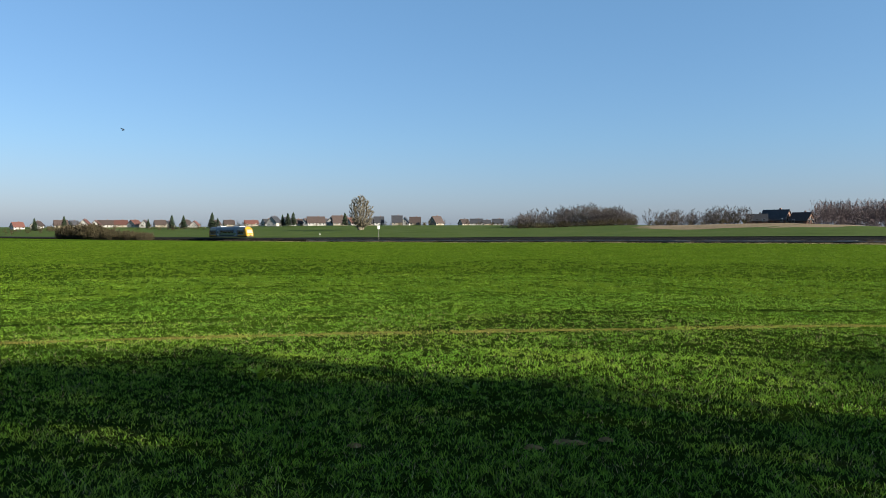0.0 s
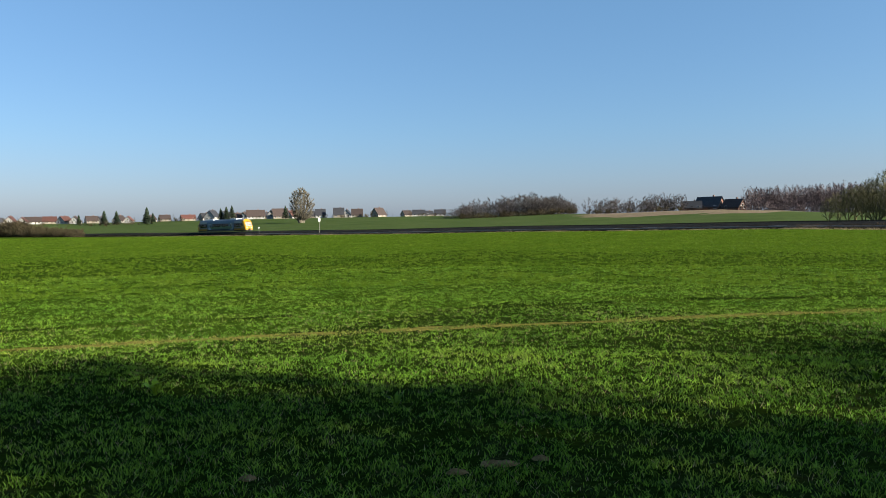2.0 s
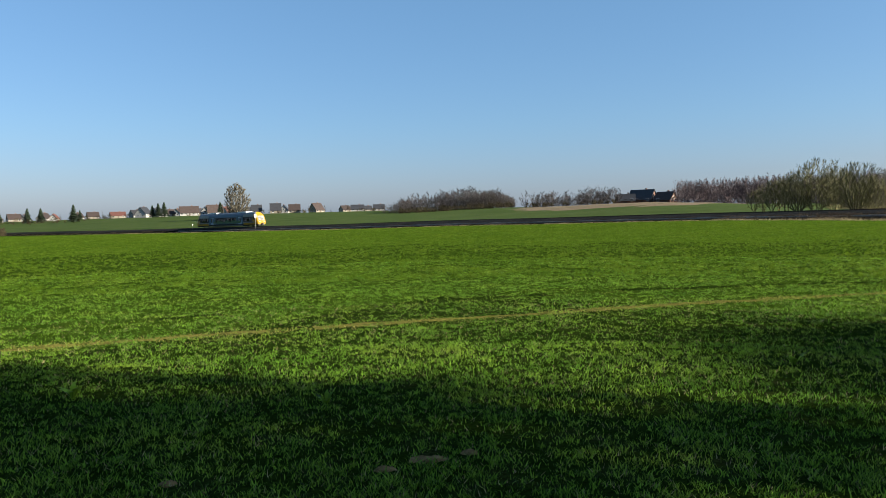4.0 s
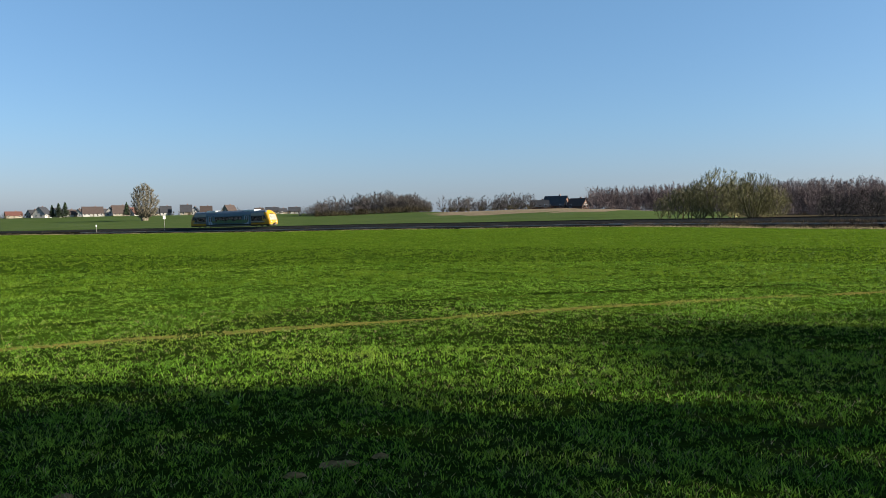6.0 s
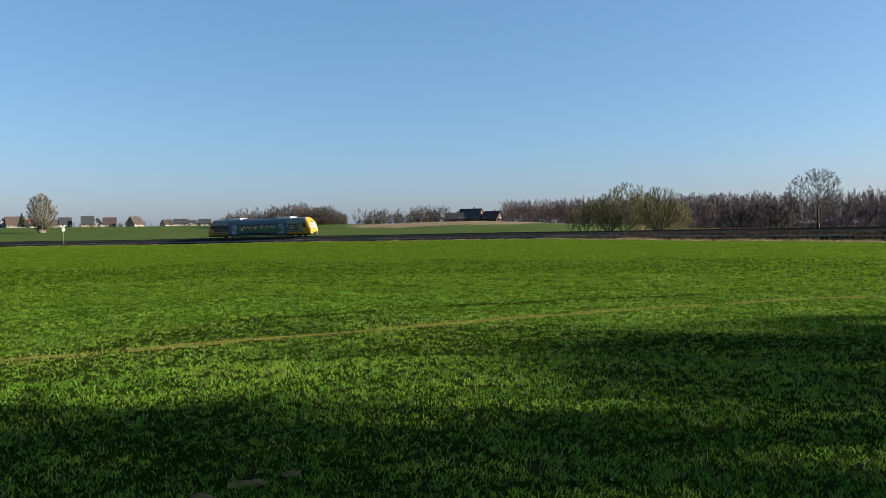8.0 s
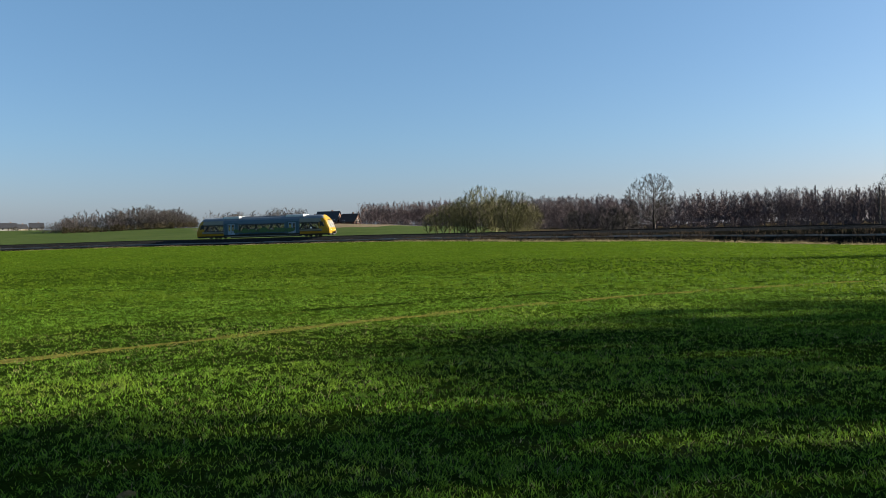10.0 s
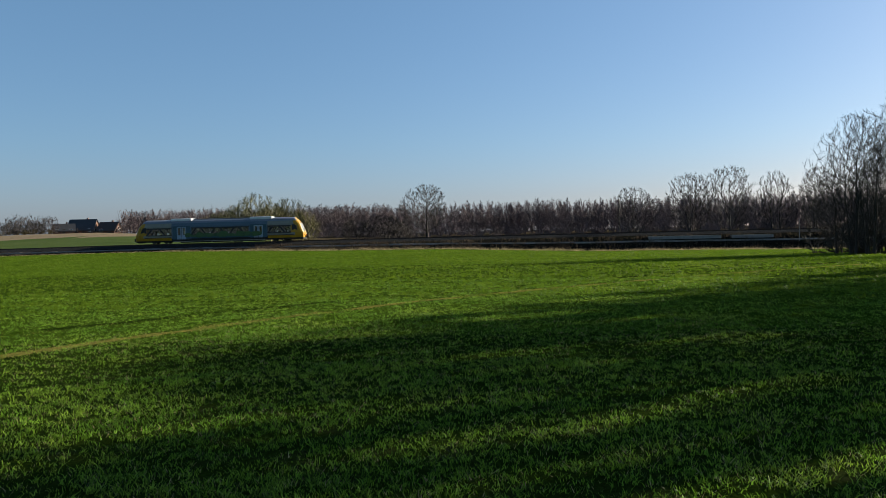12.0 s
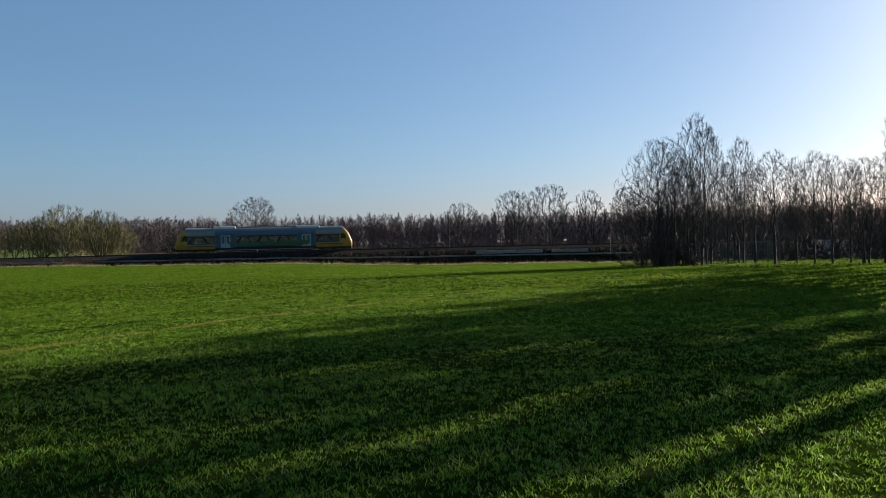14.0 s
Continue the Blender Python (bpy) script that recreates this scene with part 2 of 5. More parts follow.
def box(bm, x0, y0, z0, x1, y1, z1, mat=0, bevel=0.0):
    r = bmesh.ops.create_cube(bm, size=1, matrix=Matrix.Translation(((x0 + x1) / 2, (y0 + y1) / 2, (z0 + z1) / 2)) @ Matrix.Diagonal((abs(x1 - x0), abs(y1 - y0), abs(z1 - z0), 1)))
    fs = {f for v in r["verts"] for f in v.link_faces}
    for f in fs:
        f.material_index = mat
    if bevel:
        es = {e for v in r["verts"] for e in v.link_edges}
        bmesh.ops.bevel(bm, geom=list(es), offset=bevel, segments=2, affect="EDGES", profile=0.5)
    return bm


def tube_between(bm, a, b, r0, r1, sides=8, caps=True):
    a, b = Vector(a), Vector(b)
    d = b - a
    m = Matrix.Translation((a + b) / 2) @ d.to_track_quat("Z", "Y").to_matrix().to_4x4()
    bmesh.ops.create_cone(bm, cap_ends=caps, segments=sides, radius1=r0, radius2=r1, depth=d.length, matrix=m)
    return bm


# ---- bare trees ----
class Wood:
    """Collects tapered limbs of bare trees as plain vertex and face lists."""

    def __init__(self):
        self.v, self.f = [], []

    def limb(self, pts, radii, sides):
        base = len(self.v)
        for i, p in enumerate(pts):
            d = (pts[min(i + 1, len(pts) - 1)] - pts[max(i - 1, 0)])
            d.normalize()
            a = d.cross(Vector((0.31, 0.95, 0.05)))
            if a.length < 0.05:
                a = d.cross(Vector((1, 0, 0)))
            a.normalize()
            b = d.cross(a)
            for k in range(sides):
                t = 2 * math.pi * k / sides
                self.v.append(tuple(p + (a * math.cos(t) + b * math.sin(t)) * radii[i]))
        for i in range(len(pts) - 1):
            for k in range(sides):
                k2 = (k + 1) % sides
                self.f.append((base + i * sides + k, base + i * sides + k2, base + (i + 1) * sides + k2, base + (i + 1) * sides + k))

    def twig(self, a, b, r):
        base = len(self.v)
        d = b - a
        side = d.cross(Vector((0.37 + 0.9 * math.sin(base), -0.83, 0.42 + 0.9 * math.cos(base * 1.7))))
        side = side.normalized() * r if side.length > 1e-6 else Vector((r, 0, 0))
        self.v += [tuple(a + side), tuple(a - side), tuple(b)]
        self.f.append((base, base + 1, base + 2))


PROFILES = {
    "round": lambda q: max(0.0, 1 - (2 * q - 1) ** 2) ** 0.42,
    "dome": lambda q: (0.62 + 0.38 * min(1.0, q / 0.4)) * max(0.0, 1 - max(0.0, (q - 0.35) / 0.65) ** 2.4) ** 0.5,
    "egg": lambda q: max(0.0, 1 - abs(q - 0.38) ** 1.9 / (0.16 if q < 0.38 else 0.41)) ** 0.6,
    "spire": lambda q: min(1.0, 0.35 + q * 2.6) * max(0.0, 1 - q) ** 0.55,
    "fan": lambda q: (0.25 + 0.75 * min(1.0, q / 0.55)) * max(0.0, 1 - max(0.0, (q - 0.5) / 0.5) ** 2.2) ** 0.5,
}

# height, crown width, foot of the crown, its outline, stems, lean of the stems, nodes, twigs a tip, twig length, trunk and twig radius, how straight limbs run
SPECS = {
    "oak": dict(h=10.6, w=8.6, base=2.8, shape="round", stems=1, lean=0, nodes=900, tips=13, twig=0.62, radius=0.24, fine=0.0105, straight=0.5, lift=0.2),
    "hawthorn": dict(h=4.8, w=6.8, base=0.8, shape="round", stems=3, lean=38, nodes=460, tips=13, twig=0.45, radius=0.17, fine=0.01, straight=0.45, lift=0.15),
    "willow": dict(h=8.6, w=8.2, base=1.5, shape="dome", stems=7, lean=22, nodes=640, tips=9, twig=0.7, radius=0.09, fine=0.012, straight=0.8, lift=0.25),
    "whip": dict(h=6.4, w=3.8, base=1.4, shape="egg", stems=2, lean=8, nodes=200, tips=10, twig=0.65, radius=0.08, fine=0.012, straight=0.7, lift=0.7),
    "field_tree": dict(h=12.2, w=9.6, base=2.6, shape="round", stems=1, lean=0, nodes=800, tips=13, twig=0.62, radius=0.22, fine=0.0105, straight=0.55, lift=0.35),
    "slim_tree": dict(h=11.8, w=6.6, base=2.4, shape="round", stems=2, lean=8, nodes=600, tips=13, twig=0.62, radius=0.15, fine=0.0105, straight=0.55, lift=0.4),
    "birch": dict(h=11.9, w=6.0, base=1.6, shape="egg", stems=2, lean=4, nodes=1300, tips=12, twig=0.5, radius=0.14, fine=0.0052, straight=0.55, lift=0.2),
    "alder": dict(h=9.9, w=6.0, base=0.6, shape="egg", stems=3, lean=9, nodes=900, tips=12, twig=0.5, radius=0.1, fine=0.006, straight=0.45, lift=0.0),
    "slim_birch": dict(h=8.5, w=4.4, base=1.9, shape="egg", stems=1, lean=0, nodes=760, tips=12, twig=0.45, radius=0.105, fine=0.0052, straight=0.55, lift=0.25),
    "poplar": dict(h=19.0, w=15.5, base=0.6, shape="egg", stems=5, lean=14, nodes=700, tips=20, twig=1.5, radius=0.26, fine=0.028, straight=0.85, lift=0.9),
    "wood_tree": dict(h=14.4, w=6.0, base=3.0, shape="round", stems=1, lean=0, nodes=26, tips=15, twig=1.2, radius=0.07, fine=0.034, straight=0.95, lift=0.1),
    "deep_tree": dict(h=13.6, w=10.0, base=0.5, shape="round", stems=1, lean=0, nodes=20, tips=22, twig=1.6, radius=0.1, fine=0.085, straight=0.9, lift=0.1),
    "edge_tree": dict(h=11.8, w=6.4, base=0.8, shape="round", stems=1, lean=0, nodes=26, tips=15, twig=1.1, radius=0.07, fine=0.034, straight=0.9, lift=0.1),
    "copse_tree": dict(h=9.4, w=8.4, base=0.4, shape="round", stems=2, lean=16, nodes=44, tips=18, twig=1.1, radius=0.08, fine=0.034, straight=0.85, lift=0.2),
    "thicket": dict(h=2.9, w=3.8, base=0.0, shape="dome", stems=3, lean=30, nodes=13, tips=16, twig=0.8, radius=0.05, fine=0.035, straight=0.6, lift=0.5),
    "shade_tree": dict(h=14.6, w=5.4, base=11.0, shape="egg", stems=1, lean=0, nodes=58, tips=6, twig=1.0, radius=0.24, fine=0.042, straight=0.55, lift=0.3),
    "thick_shade_tree": dict(h=14.6, w=5.4, base=8.0, shape="egg", stems=1, lean=0, nodes=72, tips=6, twig=1.0, radius=0.24, fine=0.042, straight=0.55, lift=0.3),
}


def tree_meshes(kind, seed):
    """The stems, each on its own, and the crown: limbs reach from the stems to points spread through the crown's outline, and thicken by what they carry."""
    p = SPECS[kind]
    rng = np.random.default_rng(seed + 1000)
    outline = PROFILES[p["shape"]]
    lobes = [(rng.uniform(0, 6.28), rng.uniform(0, 1), rng.uniform(0.12, 0.30)) for _ in range(7)]

    def reach(q, turn):
        r = outline(q) * (0.88 + 0.06 * math.sin(3 * turn + seed))
        for a, z, k in lobes:
            r *= 1 + k * math.exp(-((q - z) / 0.22) ** 2) * (math.cos(turn - a) if math.cos(turn - a) > 0 else 0.45 * math.cos(turn - a))
        return r * p["w"] / 2

    pos, path, parent, stem_of = [], [], [], []
    for s in range(p["stems"]):
        turn = 6.283 * (s + rng.uniform(0, 0.6)) / p["stems"]
        tilt = math.tan(radians(p["lean"] * rng.uniform(0.35, 1.0)))
        foot = 0.05 * p["w"] * (1 if p["stems"] > 1 else 0)
        top = p["h"] * (0.80 if p["stems"] == 1 else rng.uniform(0.45, 0.7))
        steps = 9
        for i in range(steps + 1):
            z = -0.3 + (top + 0.3) * i / steps
            out = foot + max(0.0, z) * tilt
            wob = 0.006 * p["h"] * (i / steps)
            here = np.array([math.cos(turn) * out + rng.normal(0, wob), math.sin(turn) * out + rng.normal(0, wob), z])
            parent.append(len(pos) - 1 if i else -1)
            path.append(0.0 if not i else path[-1] + np.linalg.norm(here - pos[-1]))
            pos.append(here)
            stem_of.append(s)
    marks = []
    while len(marks) < p["nodes"]:
        q, turn = rng.random(), rng.uniform(0, 6.283)
        if outline(q) < rng.random():
            continue
        r = reach(q, turn) * rng.random() ** 0.42
        marks.append(np.array([math.cos(turn) * r, math.sin(turn) * r, p["base"] + (p["h"] - p["base"]) * q]))
    hub = np.array([0, 0, p["base"] * 0.8])
    marks.sort(key=lambda m: np.linalg.norm(m - hub))
    for m in marks:
        a = np.array(pos)
        dist = np.linalg.norm(a - m, axis=1)
        k = int(np.argmin(dist + p["straight"] * np.array(path) + 1.3 * np.maximum(0, a[:, 2] - m[2] + 0.35 * np.hypot(a[:, 0] - m[0], a[:, 1] - m[1])) + 3.0 * (a[:, 2] < p["base"] * 0.55)))
        d = dist[k]
        if d > 0.07 * p["h"]:
            mid = (pos[k] + m) / 2 + rng.normal(0, 0.045, 3) * d + np.array([0, 0, -0.04 * d if p["lift"] < 0.1 else 0.05 * d])
            parent.append(k)
            path.append(path[k] + d / 2)
            pos.append(mid)
            stem_of.append(-1)
            k = len(pos) - 1
            d /= 2
        parent.append(k)
        path.append(path[k] + d)
        pos.append(m)
        stem_of.append(-1)
    load = np.zeros(len(pos))
    kids = np.zeros(len(pos), int)
    for i in range(len(pos) - 1, -1, -1):
        load[i] = max(1.0, load[i])
        if parent[i] >= 0:
            load[parent[i]] += load[i]
            kids[parent[i]] += 1
    # ease the bends of the limbs
    branch = [[] for _ in pos]
    for i, k in enumerate(parent):
        if k >= 0:
            branch[k].append(i)
    for _ in range(2):
        was = [q.copy() for q in pos]
        for i in range(len(pos)):
            if stem_of[i] < 0 and branch[i] and load[i] > 6:
                pos[i] = 0.4 * was[i] + 0.35 * was[parent[i]] + 0.25 * sum(was[c] for c in branch[i]) / len(branch[i])
    thin = p["fine"] * 1.2
    rad = thin + max(0.0, p["radius"] - thin) * (load / max(load[0], 20)) ** 0.82
    stems, crown = [Wood() for _ in range(p["stems"])], Wood()
    per = 10
    for s in range(p["stems"]):
        run = range(s * per, s * per + per)
        stems[s].limb([Vector(pos[i]) for i in run], [float(rad[i]) for i in run], 7)
    for i in range(len(pos)):
        if stem_of[i] >= 0:
            continue
        a, b = Vector(pos[parent[i]]), Vector(pos[i])
        ra = min(rad[parent[i]], rad[i] * 1.35)
        crown.limb([a, b], [float(ra), float(rad[i])], 5 if rad[i] > 0.05 else 3)
        if load[i] <= 5:
            way = (b - a).normalized()
            for _ in range(p["tips"] if kids[i] == 0 else p["tips"] // 2):
                d = way + Vector(rng.normal(0, 0.66, 3)) + Vector((0, 0, p["lift"]))
                at = a.lerp(b, float(rng.uniform(0.2, 1.0)))
                crown.twig(at, at + d.normalized() * float(p["twig"] * rng.uniform(0.5, 1.15)), p["fine"])
    return stems, crown


def tree(kind, seed, bark, name, label, category="tree", twig=None):
    stems, crown = tree_meshes(kind, seed)
    root = new(name)
    tagged(root, label, category)
    for stem in stems:
        t = new("trunk", mesh_from("trunk", stem.v, stem.f, [bark], None, True))
        t.parent = root
    c = new("crown", mesh_from("crown", crown.v, crown.f, [twig or bark]))
    c.parent = root
    return root


def plant(root, x, y, size=1.0, turn=0.0, first=False, tall=1.0):
    """Sets a tree down, or a copy of it."""
    m = pose(x, y, ground(x, y), 0, 0, turn)
    ob = root
    if first:
        ob.matrix_basis = m
    else:
        ob = copy_thing(root, m)
    ob.scale = (size, size, size * tall)
    return ob


def willows():
    base = [tree("willow", k, BARK_WILLOW, "willow", "leafless willow with olive yellow twigs beside the railway") for k in (3, 8, 14)]
    whip = tree("whip", 5, BARK_WILLOW, "sapling", "slender leafless sapling beside the willows")
    first = [True] * 3
    for i, (az, w, high, wide) in enumerate(((-34.75, 13, 0.86, 0.72), (-35.85, 14, 1.06, 1.12), (-37.0, 18, 0.92, 0.8), (-38.3, 14, 0.97, 0.98), (-39.45, 16, 0.74, 0.85))):
        x, y = beyond(az, w)
        k = (1, 0, 2)[i % 3]
        plant(base[k], x, y, wide, 83 * i, first[k], high / wide)["group"] = "willows beside the railway"
        first[k] = False
    for i, (az, w, high) in enumerate(((-31.9, 14, 0.72), (-32.5, 16, 0.86), (-33.1, 13, 0.95), (-33.6, 17, 1.0), (-34.0, 14, 1.05))):
        x, y = beyond(az, w)
        plant(whip, x, y, high, 71 * i, i == 0)["group"] = "saplings beside the willows"


willows()


def single_trees():
    x, y = beyond(-48.95, 15)
    plant(tree("oak", 26, BARK_DARK, "oak", "tall leafless oak standing alone behind the railway line"), x, y, 1.0, 40, True)
    shrub = tree("hawthorn", 4, BARK_DARK, "hawthorn", "dark leafless spreading hawthorn behind the railway")
    for i, (az, w, k) in enumerate(((-43.4, 14, 0.98), (-45.8, 15, 1.12), (-46.9, 24, 0.95))):
        x, y = beyond(az, w)
        plant(shrub, x, y, k, 80 * i, i == 0)["group"] = "hawthorns"
    broad = [tree("field_tree", k, BARK_DARK, "row_tree", "leafless broad tree in a row behind the railway") for k in (7, 41)]
    slim = tree("slim_tree", 19, BARK_DARK, "row_tree", "leafless slim tree in a row behind the railway")
    kinds, done = [broad[0], broad[1], slim], [True] * 3
    # bearing, metres beyond the line, kind, width, height against the kind's own
    for i, (az, w, k, wide, high) in enumerate(((-64.6, 12, 0, 0.74, 0.84), (-68.7, 14, 1, 0.86, 1.02), (-71.4, 14, 0, 1.12, 1.12), (-74.4, 16, 2, 1.05, 1.08), (-77.0, 14, 2, 1.0, 1.12), (-79.5, 18, 1, 1.0, 1.0), (-82.0, 18, 2, 1.1, 1.0), (-84.6, 20, 0, 1.0, 1.0), (-86.8, 24, 2, 1.1, 1.1), (-89.2, 22, 1, 1.0, 1.0), (-91.5, 24, 0, 1.0, 1.0))):
        x, y = beyond(az, w)
        plant(kinds[k], x, y, wide, 67 * i, done[k], high / wide)["group"] = "row of trees behind the railway"
        done[k] = False


single_trees()


def grove():
    """The bare birches and alders at the corner of the field."""
    kinds = [tree("birch", 31, BARK_GREY, "birch", "tall leafless birch with fine twigs at the field corner"),
             tree("alder", 33, BARK_DARK, "alder", "dark leafless alder at the field corner"),
             tree("alder", 36, BARK_DARK, "alder", "dark leafless alder at the field corner"),
             tree("slim_birch", 38, BARK_GREY, "birch", "slender leafless birch at the field corner"),
             tree("slim_birch", 39, BARK_DARK, "birch", "slender dark leafless birch at the field corner")]
    done = [True] * 5
    # bearing, metres off, kind, width, height against the kind's own
    spots = ((-78.3, 62, 1, 0.7, 0.78), (-79.3, 60, 2, 0.95, 1.0), (-80.2, 59, 1, 0.8, 1.0), (-80.9, 63, 2, 0.7, 0.95), (-82.2, 63, 0, 0.86, 1.03), (-82.9, 66, 0, 0.7, 0.98), (-81.5, 61, 3, 0.8, 1.0), (-84.2, 72, 3, 0.9, 1.08), (-85.1, 72, 0, 0.66, 0.96), (-86.0, 76, 3, 1.0, 1.12),
             (-87.3, 60, 4, 1.1, 1.0), (-88.7, 64, 3, 0.62, 0.98), (-89.8, 60, 4, 0.72, 0.97), (-90.9, 59, 4, 0.78, 0.92), (-92.0, 66, 3, 0.7, 0.96), (-92.9, 60, 2, 0.62, 0.76), (-94.0, 60, 4, 0.9, 0.9), (-95.6, 50, 3, 1.0, 1.15))
    for i, (az, d, k, wide, high) in enumerate(spots):
        x, y = polar(az, d)
        plant(kinds[k], x, y, wide, 53 * i, done[k], high / wide)["group"] = "bare trees at the field corner"
        done[k] = False


grove()


def shade_row():
    """The trees along the near side of the field, whose shadows lie on the crop."""
    rng = random.Random(9)
    kinds = [tree(kind, k, BARK_DARK, "hedge_tree", "leafless hedgerow tree shading the near field edge") for kind, k in (("shade_tree", 32), ("shade_tree", 11), ("thick_shade_tree", 12))]
    first = [True] * 3
    for i, (x, size) in enumerate(((23.5, 0.7), (26.5, 0.82), (28.8, 0.92), (31.0, 0.97), (32.8, 1.0), (34.4, 1.02), (36.0, 1.04), (37.6, 0.96), (40.2, 0.9), (42.6, 0.96), (43.9, 1.02), (45.3, 1.06), (46.7, 1.08), (48.2, 1.06), (50.0, 1.13), (52.0, 1.15), (54.2, 1.16), (56.6, 1.14), (60.5, 1.12), (63.0, 1.08), (68.5, 1.1), (72.0, 1.0), (79.0, 1.05))):
        y = -0.085 * x - rng.uniform(5.2, 6.4)
        k = 2 if 33.5 < x < 58 else i % 2
        plant(kinds[k], x, y, size, rng.uniform(0, 360), first[k])["group"] = "hedgerow trees"
        first[k] = False


shade_row()


def joined_wood(name, label, spots, kinds, bark):
    """A wood too dense to count, as one object."""
    vs, fs, at = [], [], 0
    for i, (x, y, size, turn) in enumerate(spots):
        v, f = kinds[i % len(kinds)]
        c, s = math.cos(turn) * size, math.sin(turn) * size
        z = ground(x, y)
        a = np.stack([v[:, 0] * c - v[:, 1] * s + x, v[:, 0] * s + v[:, 1] * c + y, v[:, 2] * size + z], 1)
        vs.append(a)
        fs.append(f + at)
        at += len(v)
    v, f = np.concatenate(vs), np.concatenate(fs)
    ob = new(name, fast_mesh(name, v, f, bark))
    tagged(ob, label, "wood", kind="stuff")
    return ob


def fast_mesh(name, v, f, mat):
    """A mesh of equal-sided faces straight from arrays."""
    me = bpy.data.meshes.new(name)
    k = f.shape[1]
    me.vertices.add(len(v))
    me.vertices.foreach_set("co", np.ascontiguousarray(v, dtype=np.float32).ravel())
    me.loops.add(f.size)
    me.loops.foreach_set("vertex_index", np.ascontiguousarray(f, dtype=np.int32).ravel())
    me.polygons.add(len(f))
    me.polygons.foreach_set("loop_start", np.arange(0, f.size, k, dtype=np.int32))
    me.materials.append(mat)
    me.update(calc_edges=True)
    return me


def triangles(wood):
    out = []
    for f in wood.f:
        out.append(f[:3])
        if len(f) == 4:
            out.append((f[0], f[2], f[3]))
    return out


def wood_kind(kind, seed):
    stems, crown = tree_meshes(kind, seed)
    vs, fs = [], []
    for w in (*stems, crown):
        fs += [tuple(i + len(vs) for i in t) for t in triangles(w)]
        vs += w.v
    return np.array(vs), np.array(fs)


def woods():
    rng = random.Random(77)
    tall = [wood_kind("wood_tree", k) for k in (1, 2, 3, 4)]
    edge = [wood_kind("edge_tree", k) for k in (3, 4, 5)]
    low = [wood_kind("thicket", k) for k in (5, 6, 7)]

    def height(az):
        """The tree tops of the wood, lower towards its end beside the houses."""
        return smooth([(-96, 1.16), (-60, 1.16), (-42, 1.12), (-34, 0.95), (-27, 0.78)], az)

    deep = [wood_kind("deep_tree", k) for k in (8, 9)]
    spots = []
    for i in range(150):
        az = -26.9 - 69.1 * i / 149 + rng.uniform(-0.15, 0.15)
        x, y = polar(az, rng.uniform(400, 425))
        spots.append((x, y, rng.uniform(0.88, 0.97) * height(az), rng.uniform(0, 6.28)))
    joined_wood("deep_wood", "dark depth of the leafless wood", spots, deep, BARK_HAZED)
    spots = []
    for _ in range(760):
        az = rng.uniform(-96, -26.6)
        d = (350 if az > -40 else 340) + 55 * rng.random() ** 1.2
        x, y = polar(az, d)
        spots.append((x, y, rng.uniform(0.92, 1.05) * height(az), rng.uniform(0, 6.28)))
    for _ in range(230):
        az = rng.uniform(-46, -26.6)
        x, y = polar(az, 345 + 60 * rng.random())
        spots.append((x, y, rng.uniform(0.86, 1.0) * height(az), rng.uniform(0, 6.28)))
    joined_wood("wood", "dense leafless wood with reddish brown twigs behind the railway", spots, tall, BARK_HAZED)
    spots = []
    for _ in range(170):
        az = rng.uniform(-96, -26.6)
        x, y = polar(az, (340 if az > -40 else 328) + 14 * rng.random())
        spots.append((x, y, rng.uniform(0.7, 1.1) * height(az), rng.uniform(0, 6.28)))
    joined_wood("wood_edge", "leafless trees along the edge of the wood", spots, edge, BARK_HAZED)
    spots = []
    for _ in range(220):
        az = rng.uniform(-96, -26.6)
        x, y = polar(az, (330 if az > -40 else 315) + 16 * rng.random())
        spots.append((x, y, rng.uniform(0.8, 1.9), rng.uniform(0, 6.28)))
    for _ in range(170):
        x, y = polar(rng.uniform(-96, -26.6), rng.uniform(415, 440))
        spots.append((x, y, rng.uniform(1.8, 2.8), rng.uniform(0, 6.28)))
    joined_wood("undergrowth", "brown leafless undergrowth along the edge of the wood", spots, low, BARK_HAZED)
    # two copses on the crest of the far field
    kinds = [wood_kind("copse_tree", k) for k in (1, 2, 3)]
    spots = []
    for _ in range(105):
        a = rng.random()
        az = -4.2 - 10.6 * a
        x, y = polar(az, rng.uniform(400, 440))
        spots.append((x, y, smooth([(0, 0.55), (0.35, 1.1), (0.6, 1.22), (0.85, 1.05), (1, 0.6)], a) * rng.uniform(0.82, 1.12), rng.uniform(0, 6.28)))
    joined_wood("copse", "rounded leafless copse on the far field crest", spots, kinds, BARK_RED)
    spots = []
    for _ in range(48):
        az = rng.uniform(-22.4, -15.4)
        x, y = polar(az, rng.uniform(365, 410))
        spots.append((x, y, rng.uniform(0.5, 1.0) * (1.0 if rng.random() < 0.7 else 1.2), rng.uniform(0, 6.28)))
    joined_wood("copse", "thin leafless copse above a strip of reeds", spots, kinds, BARK_RED)
    spots = []
    for _ in range(150):
        az = rng.uniform(-14.6, -5.6) if rng.random() < 0.75 else rng.uniform(-22.2, -15.4)
        x, y = polar(az, rng.uniform(385, 405) if az > -15 else rng.uniform(350, 370))
        spots.append((x, y, rng.uniform(0.6, 1.3) if az > -15 else rng.uniform(0.4, 0.9), rng.uniform(0, 6.28)))
    joined_wood("copse_scrub", "low dark leafless scrub along the foot of the copses", spots, low, BARK_THICKET)
    # the dark thicket beside the line, far down it
    spots = []
    for _ in range(210):
        az = rng.uniform(21.7, 27.5)
        x, y = beyond(az, -rng.uniform(8, 17))
